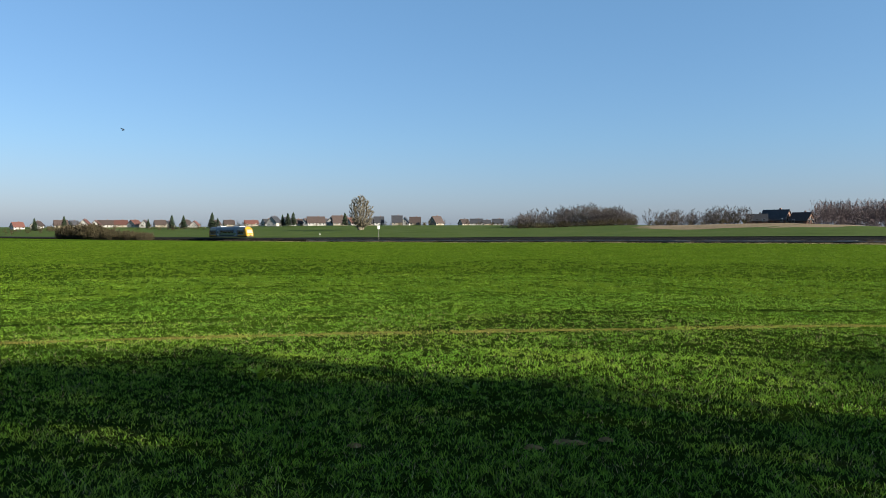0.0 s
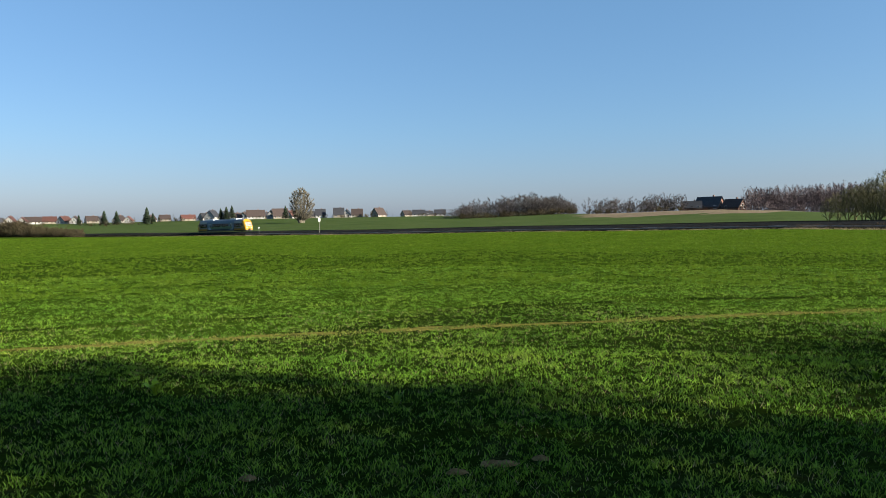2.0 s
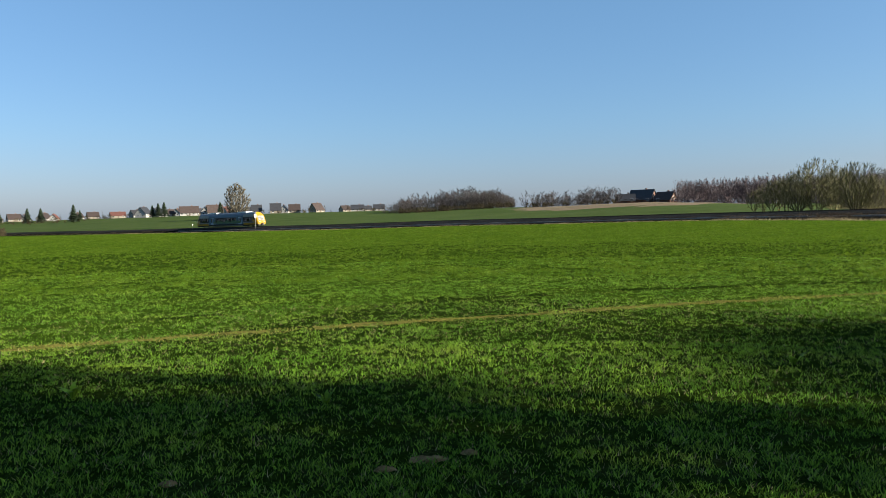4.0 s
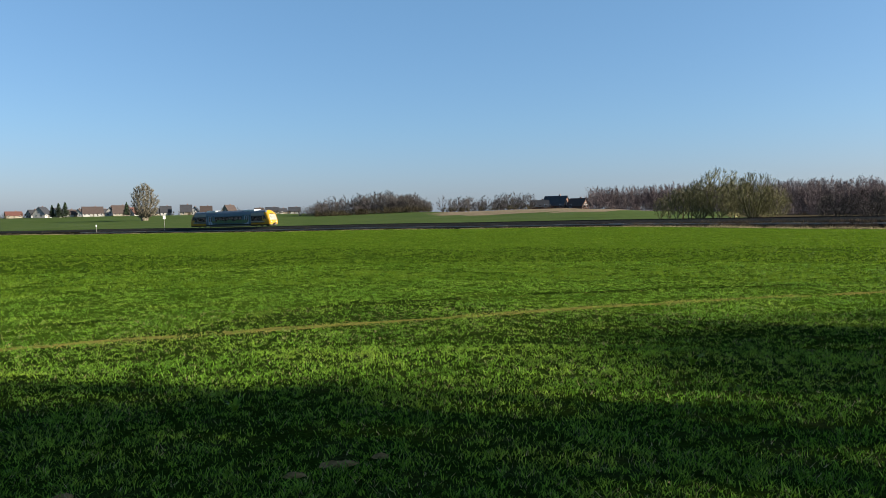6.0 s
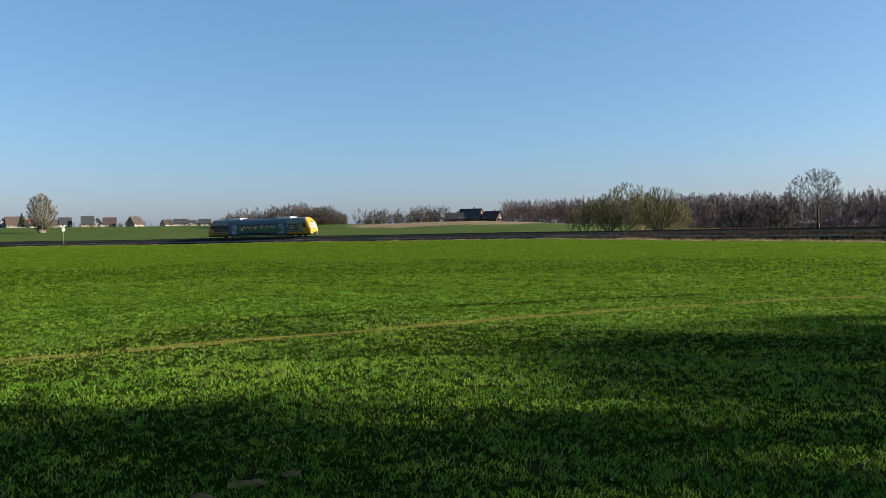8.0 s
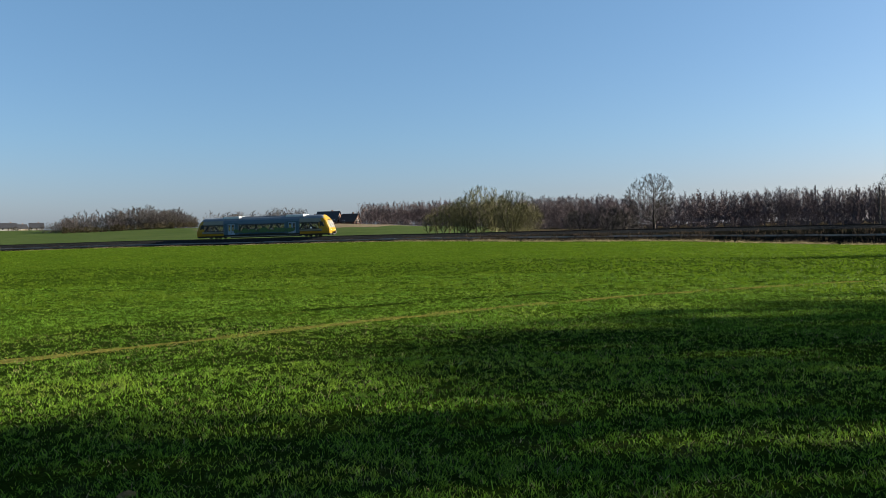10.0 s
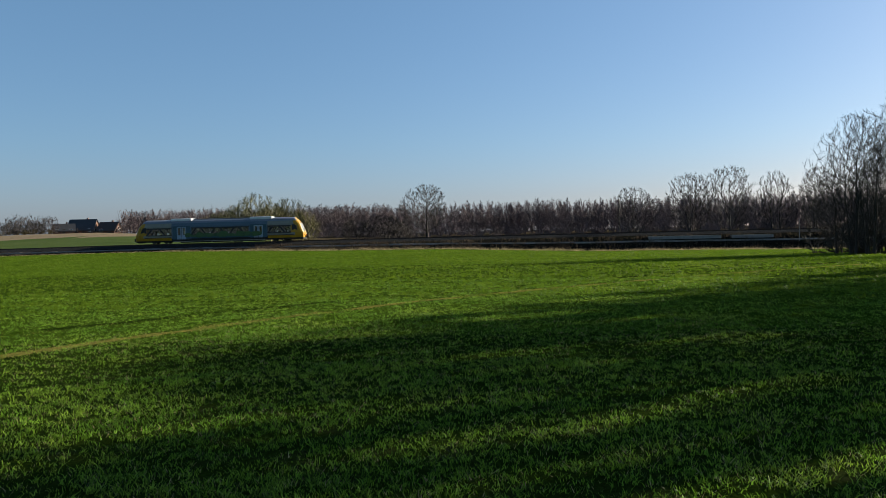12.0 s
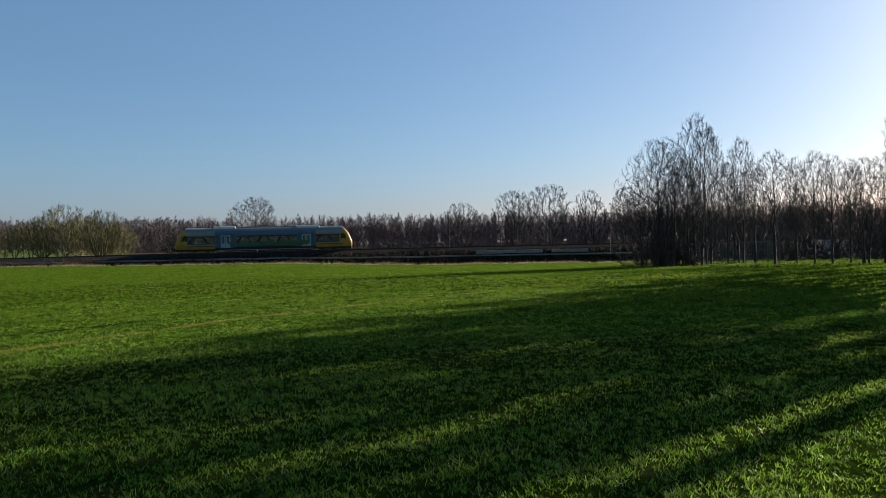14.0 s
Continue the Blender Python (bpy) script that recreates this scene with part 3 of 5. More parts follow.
        spots.append((x, y, rng.uniform(0.7, 1.15) * smooth([(21.7, 0.95), (24.4, 1.35), (25.6, 2.2), (27.5, 1.9)], az), rng.uniform(0, 6.28)))
    joined_wood("thicket", "dark leafless thicket beside the railway line", spots, low, BARK_THICKET)


woods()


# ---- the railcar ----
YELLOW = material("yellow_paint", [(0.28, 0.145, 0.006), (0.35, 0.185, 0.008)], 1.2, 0.4, spec=0.25, fine=0.06)
WHITE = material("white_paint", [(0.158, 0.148, 0.120), (0.201, 0.189, 0.152)], 0.8, 0.4, spec=0.25, fine=0.06)
MODULE_WHITE = material("module_paint", [(0.449, 0.462, 0.476), (0.510, 0.517, 0.530)], 0.8, 0.4, spec=0.3, fine=0.08)
DOOR_BLUE = material("door_paint", [(0.181, 0.248, 0.306), (0.231, 0.297, 0.355)], 0.8, 0.4, spec=0.3, fine=0.08)
ROOF_GREY = material("roof_paint", [(0.089, 0.103, 0.125), (0.121, 0.134, 0.156)], 0.8, 0.45, spec=0.25, fine=0.12)
SKY_BLUE = material("blue_film", [(0.018, 0.055, 0.078), (0.032, 0.08, 0.105)], 0.6, 0.4, spec=0.25, fine=0.08)
PALE_BLUE = material("pale_blue_film", [(0.049, 0.082, 0.113), (0.069, 0.107, 0.137)], 0.5, 0.4, spec=0.25, fine=0.08)
GREEN_FILM = material("green_film", [(0.007, 0.026, 0.011), (0.027, 0.071, 0.017), (0.013, 0.041, 0.027)], 1.4, 0.4, island=0.35)
BLACK = material("black_rubber", [(0.012, 0.012, 0.013), (0.022, 0.022, 0.022)], 5.0, 0.6)
STEEL = material("dark_steel", [(0.035, 0.03, 0.027), (0.07, 0.058, 0.05)], 4.0, 0.55, metal=0.4, fine=0.3)
SEAT = material("seat_cloth", [(0.03, 0.05, 0.12), (0.05, 0.07, 0.16)], 6.0, 0.9)
GLASS = glass_material("tinted_glass", (0.58, 0.66, 0.54))
LENS = material("lamp_lens", [(0.8, 0.8, 0.78), (0.85, 0.85, 0.82)], 3.0, 0.15, spec=0.8)
RED_LENS = material("red_lens", [(0.45, 0.02, 0.02), (0.5, 0.03, 0.02)], 3.0, 0.2, spec=0.8)
LENGTH = 25.05
LEVELS = [(0.24, 1.27), (0.48, 1.34), (0.72, 1.40), (0.86, 1.42), (1.12, 1.44), (1.25, 1.45), (2.28, 1.43), (2.56, 1.41), (3.02, 1.30), (3.30, 1.08), (3.48, 0.75), (3.56, 0.0)]
WINDOWS = [(-5.35, -1.9), (-16.65, -8.15), (-23.3, -19.6)]
DOORS = [(-7.95, -5.5), (-19.4, -16.85)]


def nose(z, s):
    """How far the skin lies behind the buffer line at height z, s metres into the nose."""
    rake = 0.0 if z < 1.25 else (z - 1.25) * 0.42 if z < 2.6 else 0.567 + (z - 2.6) * 0.95
    return -(rake * max(0.0, 1 - s / 1.9) + s)


def body_mesh():
    ins = [0.0, 0.12, 0.4, 0.9, 1.3]
    wide = {0.0: 0.72, 0.12: 0.86, 0.4: 0.95, 0.9: 0.99, 1.3: 1.0}
    mids = [-1.9, -5.35, -5.5, -6.7, -7.95, -8.15, -10.2, -12.4, -14.6, -16.65, -16.85, -18.1, -19.4, -19.6, -23.3]
    cols = []
    for s in ins:
        cols.append([(nose(z, s), y * wide[s], z) for z, y in LEVELS])
    for x in mids:
        cols.append([(x, y, z) for z, y in LEVELS])
    for s in reversed(ins):
        cols.append([(-LENGTH - nose(z, s), y * wide[s], z) for z, y in LEVELS])
    bm = bmesh.new()
    vs = {}
    for i, c in enumerate(cols):
        for k, (x, y, z) in enumerate(c):
            for side in (-1, 1):
                if y == 0 and side == 1:
                    vs[i, k, 1] = vs[i, k, -1]
                else:
                    vs[i, k, side] = bm.verts.new((x, y * side, z))
    for i in range(len(cols) - 1):
        mx = (cols[i][0][0] + cols[i + 1][0][0]) / 2
        for k in range(len(LEVELS) - 1):
            z = (LEVELS[k][0] + LEVELS[k + 1][0]) / 2
            if 1.25 < z < 2.28 and any(a < mx < b for a, b in WINDOWS):
                continue
            if any(a < mx < b for a, b in DOORS) and 0.72 < z < 2.56:
                continue
            end = mx > -5.42 or mx < -19.5
            if z > 3.02:
                m = 2
            elif z < 0.72:
                m = 5 if not end or z < 0.48 else 0
            elif end:
                m = (1 if (0.86 < z < 1.25 or z > 2.28) and -LENGTH + 1.4 < mx < -1.4 else 0)
            else:
                m = 4 if z > 2.28 or any(a - 0.3 < mx < b + 0.3 for a, b in DOORS) else 3
            for side in (-1, 1):
                q = [vs[i, k, side], vs[i + 1, k, side], vs[i + 1, k + 1, side], vs[i, k + 1, side]]
                q = list(dict.fromkeys(q))
                if len(q) < 3:
                    continue
                f = bm.faces.new(q if side == 1 else q[::-1])
                f.material_index = m
    for i in (0, len(cols) - 1):
        for k in range(len(LEVELS) - 1):
            z = (LEVELS[k][0] + LEVELS[k + 1][0]) / 2
            q = list(dict.fromkeys([vs[i, k, -1], vs[i, k, 1], vs[i, k + 1, 1], vs[i, k + 1, -1]]))
            if len(q) >= 3:
                f = bm.faces.new(q)
                f.material_index = 5 if z < 0.48 else 0
    bmesh.ops.recalc_face_normals(bm, faces=bm.faces)
    return bm


def train():
    root = tagged(new("railcar"), "yellow and white diesel railcar with blue and green landscape film, running", "train")
    body = part("body", body_mesh(), [YELLOW, WHITE, ROOF_GREY, SKY_BLUE, PALE_BLUE, BLACK], root, "yellow ends, blue and grey middle section")
    # floor, inner ceiling and seats
    bm = bmesh.new()
    box(bm, -LENGTH + 1.6, -1.36, 0.80, -1.6, 1.36, 0.86)
    part("floor_panel", bm, STEEL, root)
    bm = bmesh.new()
    box(bm, -LENGTH + 1.8, -1.2, 2.60, -1.8, 1.2, 2.64)
    part("ceiling_panel", bm, STEEL, root)
    # added black boxes stand in for shade under the floor between the bogies
    for x0, x1 in ((-10.6, -6.2), (-13.6, -10.9), (-18.4, -13.9)):
        bm = bmesh.new()
        box(bm, x0, -1.12, 0.10, x1, 1.12, 0.5, bevel=0.03)
        part("underfloor_shade_box", bm, BLACK, root, "black box standing in for the shade under the floor")
    for x in [-2.6, -4.2, -8.8, -10.2, -11.6, -13.0, -14.4, -15.8, -20.8, -22.2]:
        for y in (-0.85, 0.85):
            bm = bmesh.new()
            box(bm, x - 0.25, y - 0.45, 1.2, x + 0.25, y + 0.45, 1.32, bevel=0.03)
            box(bm, x - 0.32, y - 0.45, 1.25, x - 0.2, y + 0.45, 1.62, bevel=0.04)
            box(bm, x - 0.1, y - 0.1, 0.86, x + 0.1, y + 0.1, 1.2)
            part("seat", bm, SEAT, root)
    for side in (-1, 1):
        # panes with slanted posts
        for a, b in WINDOWS:
            bm = bmesh.new()
            box(bm, a, side * 1.432 - 0.008, 1.24, b, side * 1.432 + 0.008, 2.29)
            pane = part("window_pane", bm, GLASS, root, "dark tinted window band")
            pane.visible_shadow = False
            n = 6 if b - a > 5 else 2
            step = (b - a) / n
            for i in range(n):
                x0 = a + step * i
                for (xa, xb) in (((x0, x0 + step * 0.5),) if i % 2 == 0 else ((x0 + step * 0.5, x0),)):
                    bm = bmesh.new()
                    w = 0.15
                    y0, y1 = side * 1.449, side * 1.40
                    pts = [(xa - w, 1.24), (xa + w, 1.24), (xb + w, 2.29), (xb - w, 2.29)]
                    lo = [bm.verts.new((x, y0, z)) for x, z in pts]
                    hi = [bm.verts.new((x, y1, z)) for x, z in pts]
                    bm.faces.new(lo)
                    bm.faces.new(hi[::-1])
                    for j in range(4):
                        bm.faces.new((lo[j], lo[(j + 1) % 4], hi[(j + 1) % 4], hi[j]))
                    bmesh.ops.recalc_face_normals(bm, faces=bm.faces)
                    part("window_post", bm, BLACK, root)
            bm = bmesh.new()
            box(bm, a - 0.04, side * 1.43 - 0.02, 2.19, b + 0.04, side * 1.43 + 0.02, 2.35)
            box(bm, a - 0.04, side * 1.445 - 0.02, 1.18, b + 0.04, side * 1.445 + 0.02, 1.30)
            part("window_frame", bm, BLACK, root)
        # doors
        for a, b in DOORS:
            mid = (a + b) / 2
            bm = bmesh.new()
            box(bm, a, side * 1.40 - 0.03, 0.62, mid - 0.68, side * 1.40 + 0.03, 2.58)
            box(bm, mid + 0.68, side * 1.40 - 0.03, 0.62, b, side * 1.40 + 0.03, 2.58)
            box(bm, mid - 0.68, side * 1.40 - 0.03, 2.46, mid + 0.68, side * 1.40 + 0.03, 2.58)
            part("door_surround", bm, SKY_BLUE, root)
            for s in (-1, 1):
                x0, x1 = sorted((mid + s * 0.02, mid + s * 0.67))
                bm = bmesh.new()
                y = side * 1.375
                box(bm, x0, y - 0.02, 0.62, x1, y + 0.02, 1.25)
                box(bm, x0, y - 0.02, 2.30, x1, y + 0.02, 2.45)
                box(bm, x0, y - 0.02, 1.25, x0 + 0.14, y + 0.02, 2.30)
                box(bm, x1 - 0.14, y - 0.02, 1.25, x1, y + 0.02, 2.30)
                leaf = part("door", bm, DOOR_BLUE, root, "pale blue double door leaf")
                bm = bmesh.new()
                box(bm, x0 + 0.14, y - 0.008, 1.25, x1 - 0.14, y + 0.008, 2.30)
                part("door_pane", bm, GLASS, leaf).visible_shadow = False
            bm = bmesh.new()
            box(bm, mid - 0.02, side * 1.40 - 0.01, 0.62, mid + 0.02, side * 1.40 + 0.01, 2.45)
            part("door_seal", bm, BLACK, root)
        # stripe along the lower end panels
        for a, b in ((-5.4, -1.45), (-LENGTH + 1.45, -LENGTH + 5.4)):
            bm = bmesh.new()
            box(bm, a, side * 1.45 - 0.012, 0.86, b, side * 1.45 + 0.004, 0.95)
            part("stripe", bm, BLACK, root)
        # pale strip along the skirt of the low middle section
        bm = bmesh.new()
        box(bm, -19.4, side * 1.30 - 0.012, 0.26, -5.6, side * 1.30 + 0.012, 0.36)
        part("skirt_strip", bm, WHITE, root, "pale strip along the skirt under the doors")
        # the printed landscape: trees and hills in flat film
        rng = random.Random(12 + side)
        bm = bmesh.new()
        y = side * 1.463
        x = -17.2
        while x < -7.0:
            w, h = rng.uniform(0.35, 0.95), rng.uniform(0.25, 0.75)
            n = 11
            c = bm.verts.new((x, y, 1.10 + h * 0.4))
            ring = []
            for j in range(n):
                t = 2 * math.pi * j / n
                r = rng.uniform(0.82, 1.15)
                ring.append(bm.verts.new((max(-17.6, min(-6.0, x + math.cos(t) * w * r)), y + side * 0.0004 * j, max(0.74, min(1.9, 1.0 + h * 0.4 + math.sin(t) * h * 0.62 * r)))))
            for j in range(n):
                bm.faces.new((c, ring[j], ring[(j + 1) % n]))
            part("printed_tree", bm, GREEN_FILM, root)
            bm = bmesh.new()
            y += side * 0.0012
            x += w * rng.uniform(0.7, 1.6)
        bm.free()
        for x0, s in ((0.0, 1), (-LENGTH, -1)):
            bm = bmesh.new()
            pts = [(-0.86, 1.62), (-1.72, 1.62), (-1.72, 2.42), (-1.22, 2.42)]
            vs = [bm.verts.new((x0 + s * px, side * (1.437 if abs(px) > 1.2 else 1.415), pz)) for px, pz in pts]
            bm.faces.new(vs)
            r = bmesh.ops.extrude_face_region(bm, geom=bm.faces[:])
            for v in r["geom"]:
                if isinstance(v, bmesh.types.BMVert):
                    v.co.y += side * 0.012
            part("cab_window", bm, BLACK, root, "dark triangular cab side window")
    # both ends: windscreen, lamps, coupling, plough
    for x0, s in ((0.0, 1), (-LENGTH, -1)):
        def px(z, s_in):
            return x0 + s * (nose(z, s_in))
        bm = bmesh.new()
        rows = []
        for z in (1.42, 1.7, 2.0, 2.3, 2.58):
            w = 1.02 - (z - 1.42) * 0.10
            rows.append([bm.verts.new((px(z, 0.0) + s * (0.03 - 0.02 * abs(q)), q * w, z)) for q in (-1, -0.6, -0.2, 0.2, 0.6, 1)])
        for a, b in zip(rows, rows[1:]):
            for j in range(5):
                bm.faces.new((a[j], a[j + 1], b[j + 1], b[j]))
        bmesh.ops.solidify(bm, geom=bm.faces[:], thickness=0.02)
        part("windscreen", bm, GLARE_GLASS, root, "large raked windscreen, its pale colour standing in for sun glare")
        for q in (-1, 1):
            for z, r, m, nm in ((1.05, 0.11, LENS, "headlight"), (0.86, 0.07, RED_LENS, "tail_light")):
                bm = bmesh.new()
                tube_between(bm, (px(z, 0) - s * 0.03, q * 0.72, z), (px(z, 0) + s * 0.04, q * 0.72, z), r, r * 0.85, 14)
                part(nm, bm, m, root, smooth_shade=False)
            bm = bmesh.new()
            tube_between(bm, (px(1.5, 0) + s * 0.07, q * 0.25, 1.45), (px(2.2, 0) + s * 0.07, q * 0.62, 2.15), 0.012, 0.012, 6)
            part("wiper", bm, BLACK, root)
            bm = bmesh.new()
            box(bm, x0 - s * 1.05, q * 1.5 - 0.04, 2.0, x0 - s * 0.95, q * 1.5 + 0.10 * q, 2.35, bevel=0.02)
            part("mirror", bm, BLACK, root)
        bm = bmesh.new()
        box(bm, x0 + s * 0.01, -0.5, 2.66, x0 - s * 0.75, 0.5, 2.78)
        bmesh.ops.translate(bm, verts=bm.verts, vec=(-s * 0.62, 0, 0))
        part("destination_display", bm, BLACK, root)
        bm = bmesh.new()
        tube_between(bm, (x0 - s * 0.3, 0, 0.62), (x0 + s * 0.42, 0, 0.62), 0.13, 0.13, 10)
        box(bm, x0 + s * 0.32, -0.2, 0.42, x0 + s * 0.55, 0.2, 0.86, bevel=0.04)
        part("coupling", bm, STEEL, root)
        bm = bmesh.new()
        box(bm, x0 - s * 0.5, -1.0, 0.16, x0 - s * 0.3, 1.0, 0.40, bevel=0.03)
        part("plough", bm, BLACK, root)
    # roof modules above the doors and a long duct between them
    for a, b in ((-8.05, -4.75), (-19.8, -16.75)):
        bm = bmesh.new()
        box(bm, a, -1.02, 3.30, b, 1.02, 3.72, bevel=0.10)
        part("roof_module", bm, MODULE_WHITE, root, "white raised roof fairing")
        for i in range(3):
            xx = a + (b - a) * (0.25 + 0.25 * i)
            bm = bmesh.new()
            tube_between(bm, (xx, 0, 3.71), (xx, 0, 3.76), 0.38, 0.38, 18)
            part("fan_cover", bm, STEEL, root)
    bm = bmesh.new()
    box(bm, -16.6, -0.55, 3.45, -8.2, 0.55, 3.63, bevel=0.05)
    part("roof_duct", bm, ROOF_GREY, root)
    # bogies, wheels and the boxes between them
    for c in (-3.55, -LENGTH + 3.55):
        bm = bmesh.new()
        for q in (-1, 1):
            box(bm, c - 1.35, q * 1.02 - 0.07, 0.42, c + 1.35, q * 1.02 + 0.07, 0.66, bevel=0.03)
            box(bm, c - 0.35, q * 1.05 - 0.12, 0.30, c + 0.35, q * 1.05 + 0.12, 0.60, bevel=0.03)
        box(bm, c - 0.3, -1.0, 0.45, c + 0.3, 1.0, 0.66)
        bogie = part("bogie", bm, STEEL, root)
        for x in (c - 0.9, c + 0.9):
            for q in (-1, 1):
                bm = bmesh.new()
                tube_between(bm, (x, q * 0.72, 0.385), (x, q * 0.85, 0.385), 0.385, 0.385, 24)
                tube_between(bm, (x, q * 0.85, 0.385), (x, q * 0.93, 0.385), 0.16, 0.13, 16)
                part("wheel", bm, STEEL, bogie)
            bm = bmesh.new()
            tube_between(bm, (x, -0.72, 0.385), (x, 0.72, 0.385), 0.08, 0.08, 10)
            part("axle", bm, STEEL, bogie)
    for a, b in ((-8.6, -6.2), (-11.6, -9.2), (-15.0, -12.4), (-18.2, -15.8)):
        bm = bmesh.new()
        box(bm, a, -1.15, 0.30, b, 1.15, 0.74, bevel=0.04)
        part("equipment_box", bm, STEEL, root)
    return root


# Pale base colour stands in for sunlight glaring off the windscreen.
GLARE_GLASS = material("glare_pale_windscreen", [(0.30, 0.30, 0.28), (0.42, 0.42, 0.40)], 2.0, 0.05, spec=0.8)
RAILCAR = train()


# ---- the line: ballast, rails, sleepers, trackside things ----
CONCRETE = material("concrete", [(0.15, 0.14, 0.13), (0.22, 0.21, 0.20)], 3.0, 0.9, thing=0.15, fine=0.15, spec=0.0)
SLEEPER = material("weathered_sleeper", [(0.022, 0.020, 0.018), (0.045, 0.04, 0.037)], 3.0, 0.9, thing=0.45, fine=0.2, spec=0.0)
OLD_WOOD = material("old_timber", [(0.05, 0.04, 0.032), (0.10, 0.08, 0.06)], 3.0, 0.9, thing=0.25)
RAIL_STEEL = material("rail_steel", [(0.03, 0.02, 0.016), (0.05, 0.034, 0.025)], 6.0, 0.6, metal=0.3)
SIGN_WHITE = material("sign_white", [(0.75, 0.75, 0.72), (0.82, 0.82, 0.80)], 3.0, 0.5)


def along(name, profile, mat, u0, u1, step, label, category):
    """A strip with the given (w, z over the rail) profile, laid along the line."""
    verts, faces = [], []
    us = list(np.arange(u0, u1 + 0.1, step))
    n = len(profile)
    for u in us:
        for w, z in profile:
            x, y = on_line(u, w)
            verts.append((x, y, rail_z(u) + z))
    for i in range(len(us) - 1):
        for j in range(n - 1):
            faces.append((i * n + j, i * n + j + 1, (i + 1) * n + j + 1, (i + 1) * n + j))
    return tagged(new(name, mesh_from(name, verts, faces, [mat])), label, category, kind="structure")


def duct_path(u0, u1):
    """A low kerb of concrete troughs half way down the bank."""
    root = tagged(new("track_path"), "pale concrete cable troughs along the railway bank", "cable trough", kind="structure")
    bm = bmesh.new()
    box(bm, -1.24, -0.22, -0.12, 1.24, 0.22, 0.12, bevel=0.02)
    me = bpy.data.meshes.new("trough")
    bm.to_mesh(me)
    bm.free()
    me.materials.append(CONCRETE)
    rng = random.Random(2)
    for i in range(int((u1 - u0) / 2.5)):
        u = u0 + 2.5 * i
        x, y = on_line(u, -4.3)
        ob = new("trough", me)
        ob.parent = root
        slope = math.degrees(math.atan2(ground(*on_line(u + 2, -4.3)) - ground(*on_line(u - 2, -4.3)), 4))
        ob.matrix_basis = pose(x, y, ground(x, y) + 0.03 + rng.uniform(-0.03, 0.03), 0, -slope, line_yaw(u) + rng.uniform(-0.7, 0.7))


duct_path(-180, 140)
along("ballast_bed", [(-3.0, -0.58), (-1.75, -0.172), (1.75, -0.172), (3.0, -0.58)], BALLAST, -700, 300, 5, "dark grey railway ballast bed", "ballast")
TRACK = tagged(new("railway_track"), "single railway track on weathered concrete sleepers", "railway", kind="structure")
for w in (-0.75, 0.75):
    r = along("rail", [(w - 0.07, -0.17), (w - 0.07, -0.145), (w - 0.012, -0.13), (w - 0.012, -0.04), (w - 0.036, -0.035), (w - 0.036, 0), (w + 0.036, 0), (w + 0.036, -0.035), (w + 0.012, -0.04), (w + 0.012, -0.13), (w + 0.07, -0.145), (w + 0.07, -0.17)], RAIL_STEEL, -700, 300, 5, "", "")
    del r["kind"]
    r.parent = TRACK


def sleepers():
    bm = bmesh.new()
    box(bm, -0.13, -1.3, -0.16, 0.13, 1.3, 0.0)
    me = bpy.data.meshes.new("sleeper")
    bm.to_mesh(me)
    bm.free()
    me.materials.append(SLEEPER)
    far_v, far_f = [], []
    base = np.array([v.co[:] for v in me.vertices])
    polys = [tuple(p.vertices) for p in me.polygons]
    for i in range(1400):
        u = -700 + 0.65 * i
        if u > 200:
            break
        x, y = on_line(u)
        m = pose(x, y, rail_z(u) - 0.155, 0, 0, line_yaw(u))
        if -50 < u < 140:
            ob = new("sleeper", me)
            ob.parent = TRACK
            ob.matrix_basis = m
        else:
            at = len(far_v)
            far_v += [tuple(m @ Vector(c)) for c in base]
            far_f += [tuple(k + at for k in p) for p in polys]
    ob = new("far_sleepers", mesh_from("far_sleepers", far_v, far_f, [SLEEPER]))
    ob.parent = TRACK
    ob["kind"] = "stuff"


sleepers()


def slab_stack(u0, u1, w):
    """A low stack of long concrete slabs lying along the line."""
    root = tagged(new("slab_stack"), "low stack of pale concrete slabs beside the track", "slabs", group="slab stacks")
    mid = (u0 + u1) / 2
    x, y = on_line(mid, w)
    root.matrix_basis = pose(x, y, ground(x, y) - 0.1, 0, 0, line_yaw(mid))
    n = max(2, int((u1 - u0) / 2.0))
    step = (u1 - u0) / n
    for i in range(n):
        for k in range(2):
            bm = bmesh.new()
            box(bm, -(u1 - u0) / 2 + i * step + 0.02, -0.5 + 0.03 * k, 0.24 * k, -(u1 - u0) / 2 + (i + 1) * step - 0.02, 0.5 - 0.04 * k, 0.24 * k + 0.235, bevel=0.02)
            part("slab", bm, CONCRETE, root)


slab_stack(29.5, 40.0, -3.75)
slab_stack(41.5, 47.5, -3.75)


def post_sign(az, w, height, board, name, label):
    x, y = beyond(az, w)
    root = tagged(new(name), label, "sign")
    root.matrix_basis = pose(x, y, ground(x, y), 0, 0, math.degrees(math.atan2(-x, y)))
    bm = bmesh.new()
    tube_between(bm, (0, 0, -0.3), (0, 0, height), 0.05, 0.045, 10)
    part("post", bm, CONCRETE, root)
    if board:
        bm = bmesh.new()
        box(bm, -board / 2, -0.09, height - board * 1.35, board / 2, -0.06, height, bevel=0.01)
        plate = part("board", bm, SIGN_WHITE, root, "white rectangular board")
        bm = bmesh.new()
        box(bm, -board / 4, -0.096, height - board * 0.9, board / 4, -0.091, height - board * 0.6)
        part("marking", bm, BLACK, plate)


post_sign(5.12, -4.6, 3.7, 0.55, "railway_sign", "white railway sign board on a white post")
post_sign(9.6, -4.6, 1.9, 0.25, "railway_sign", "short white marker post beside the track")
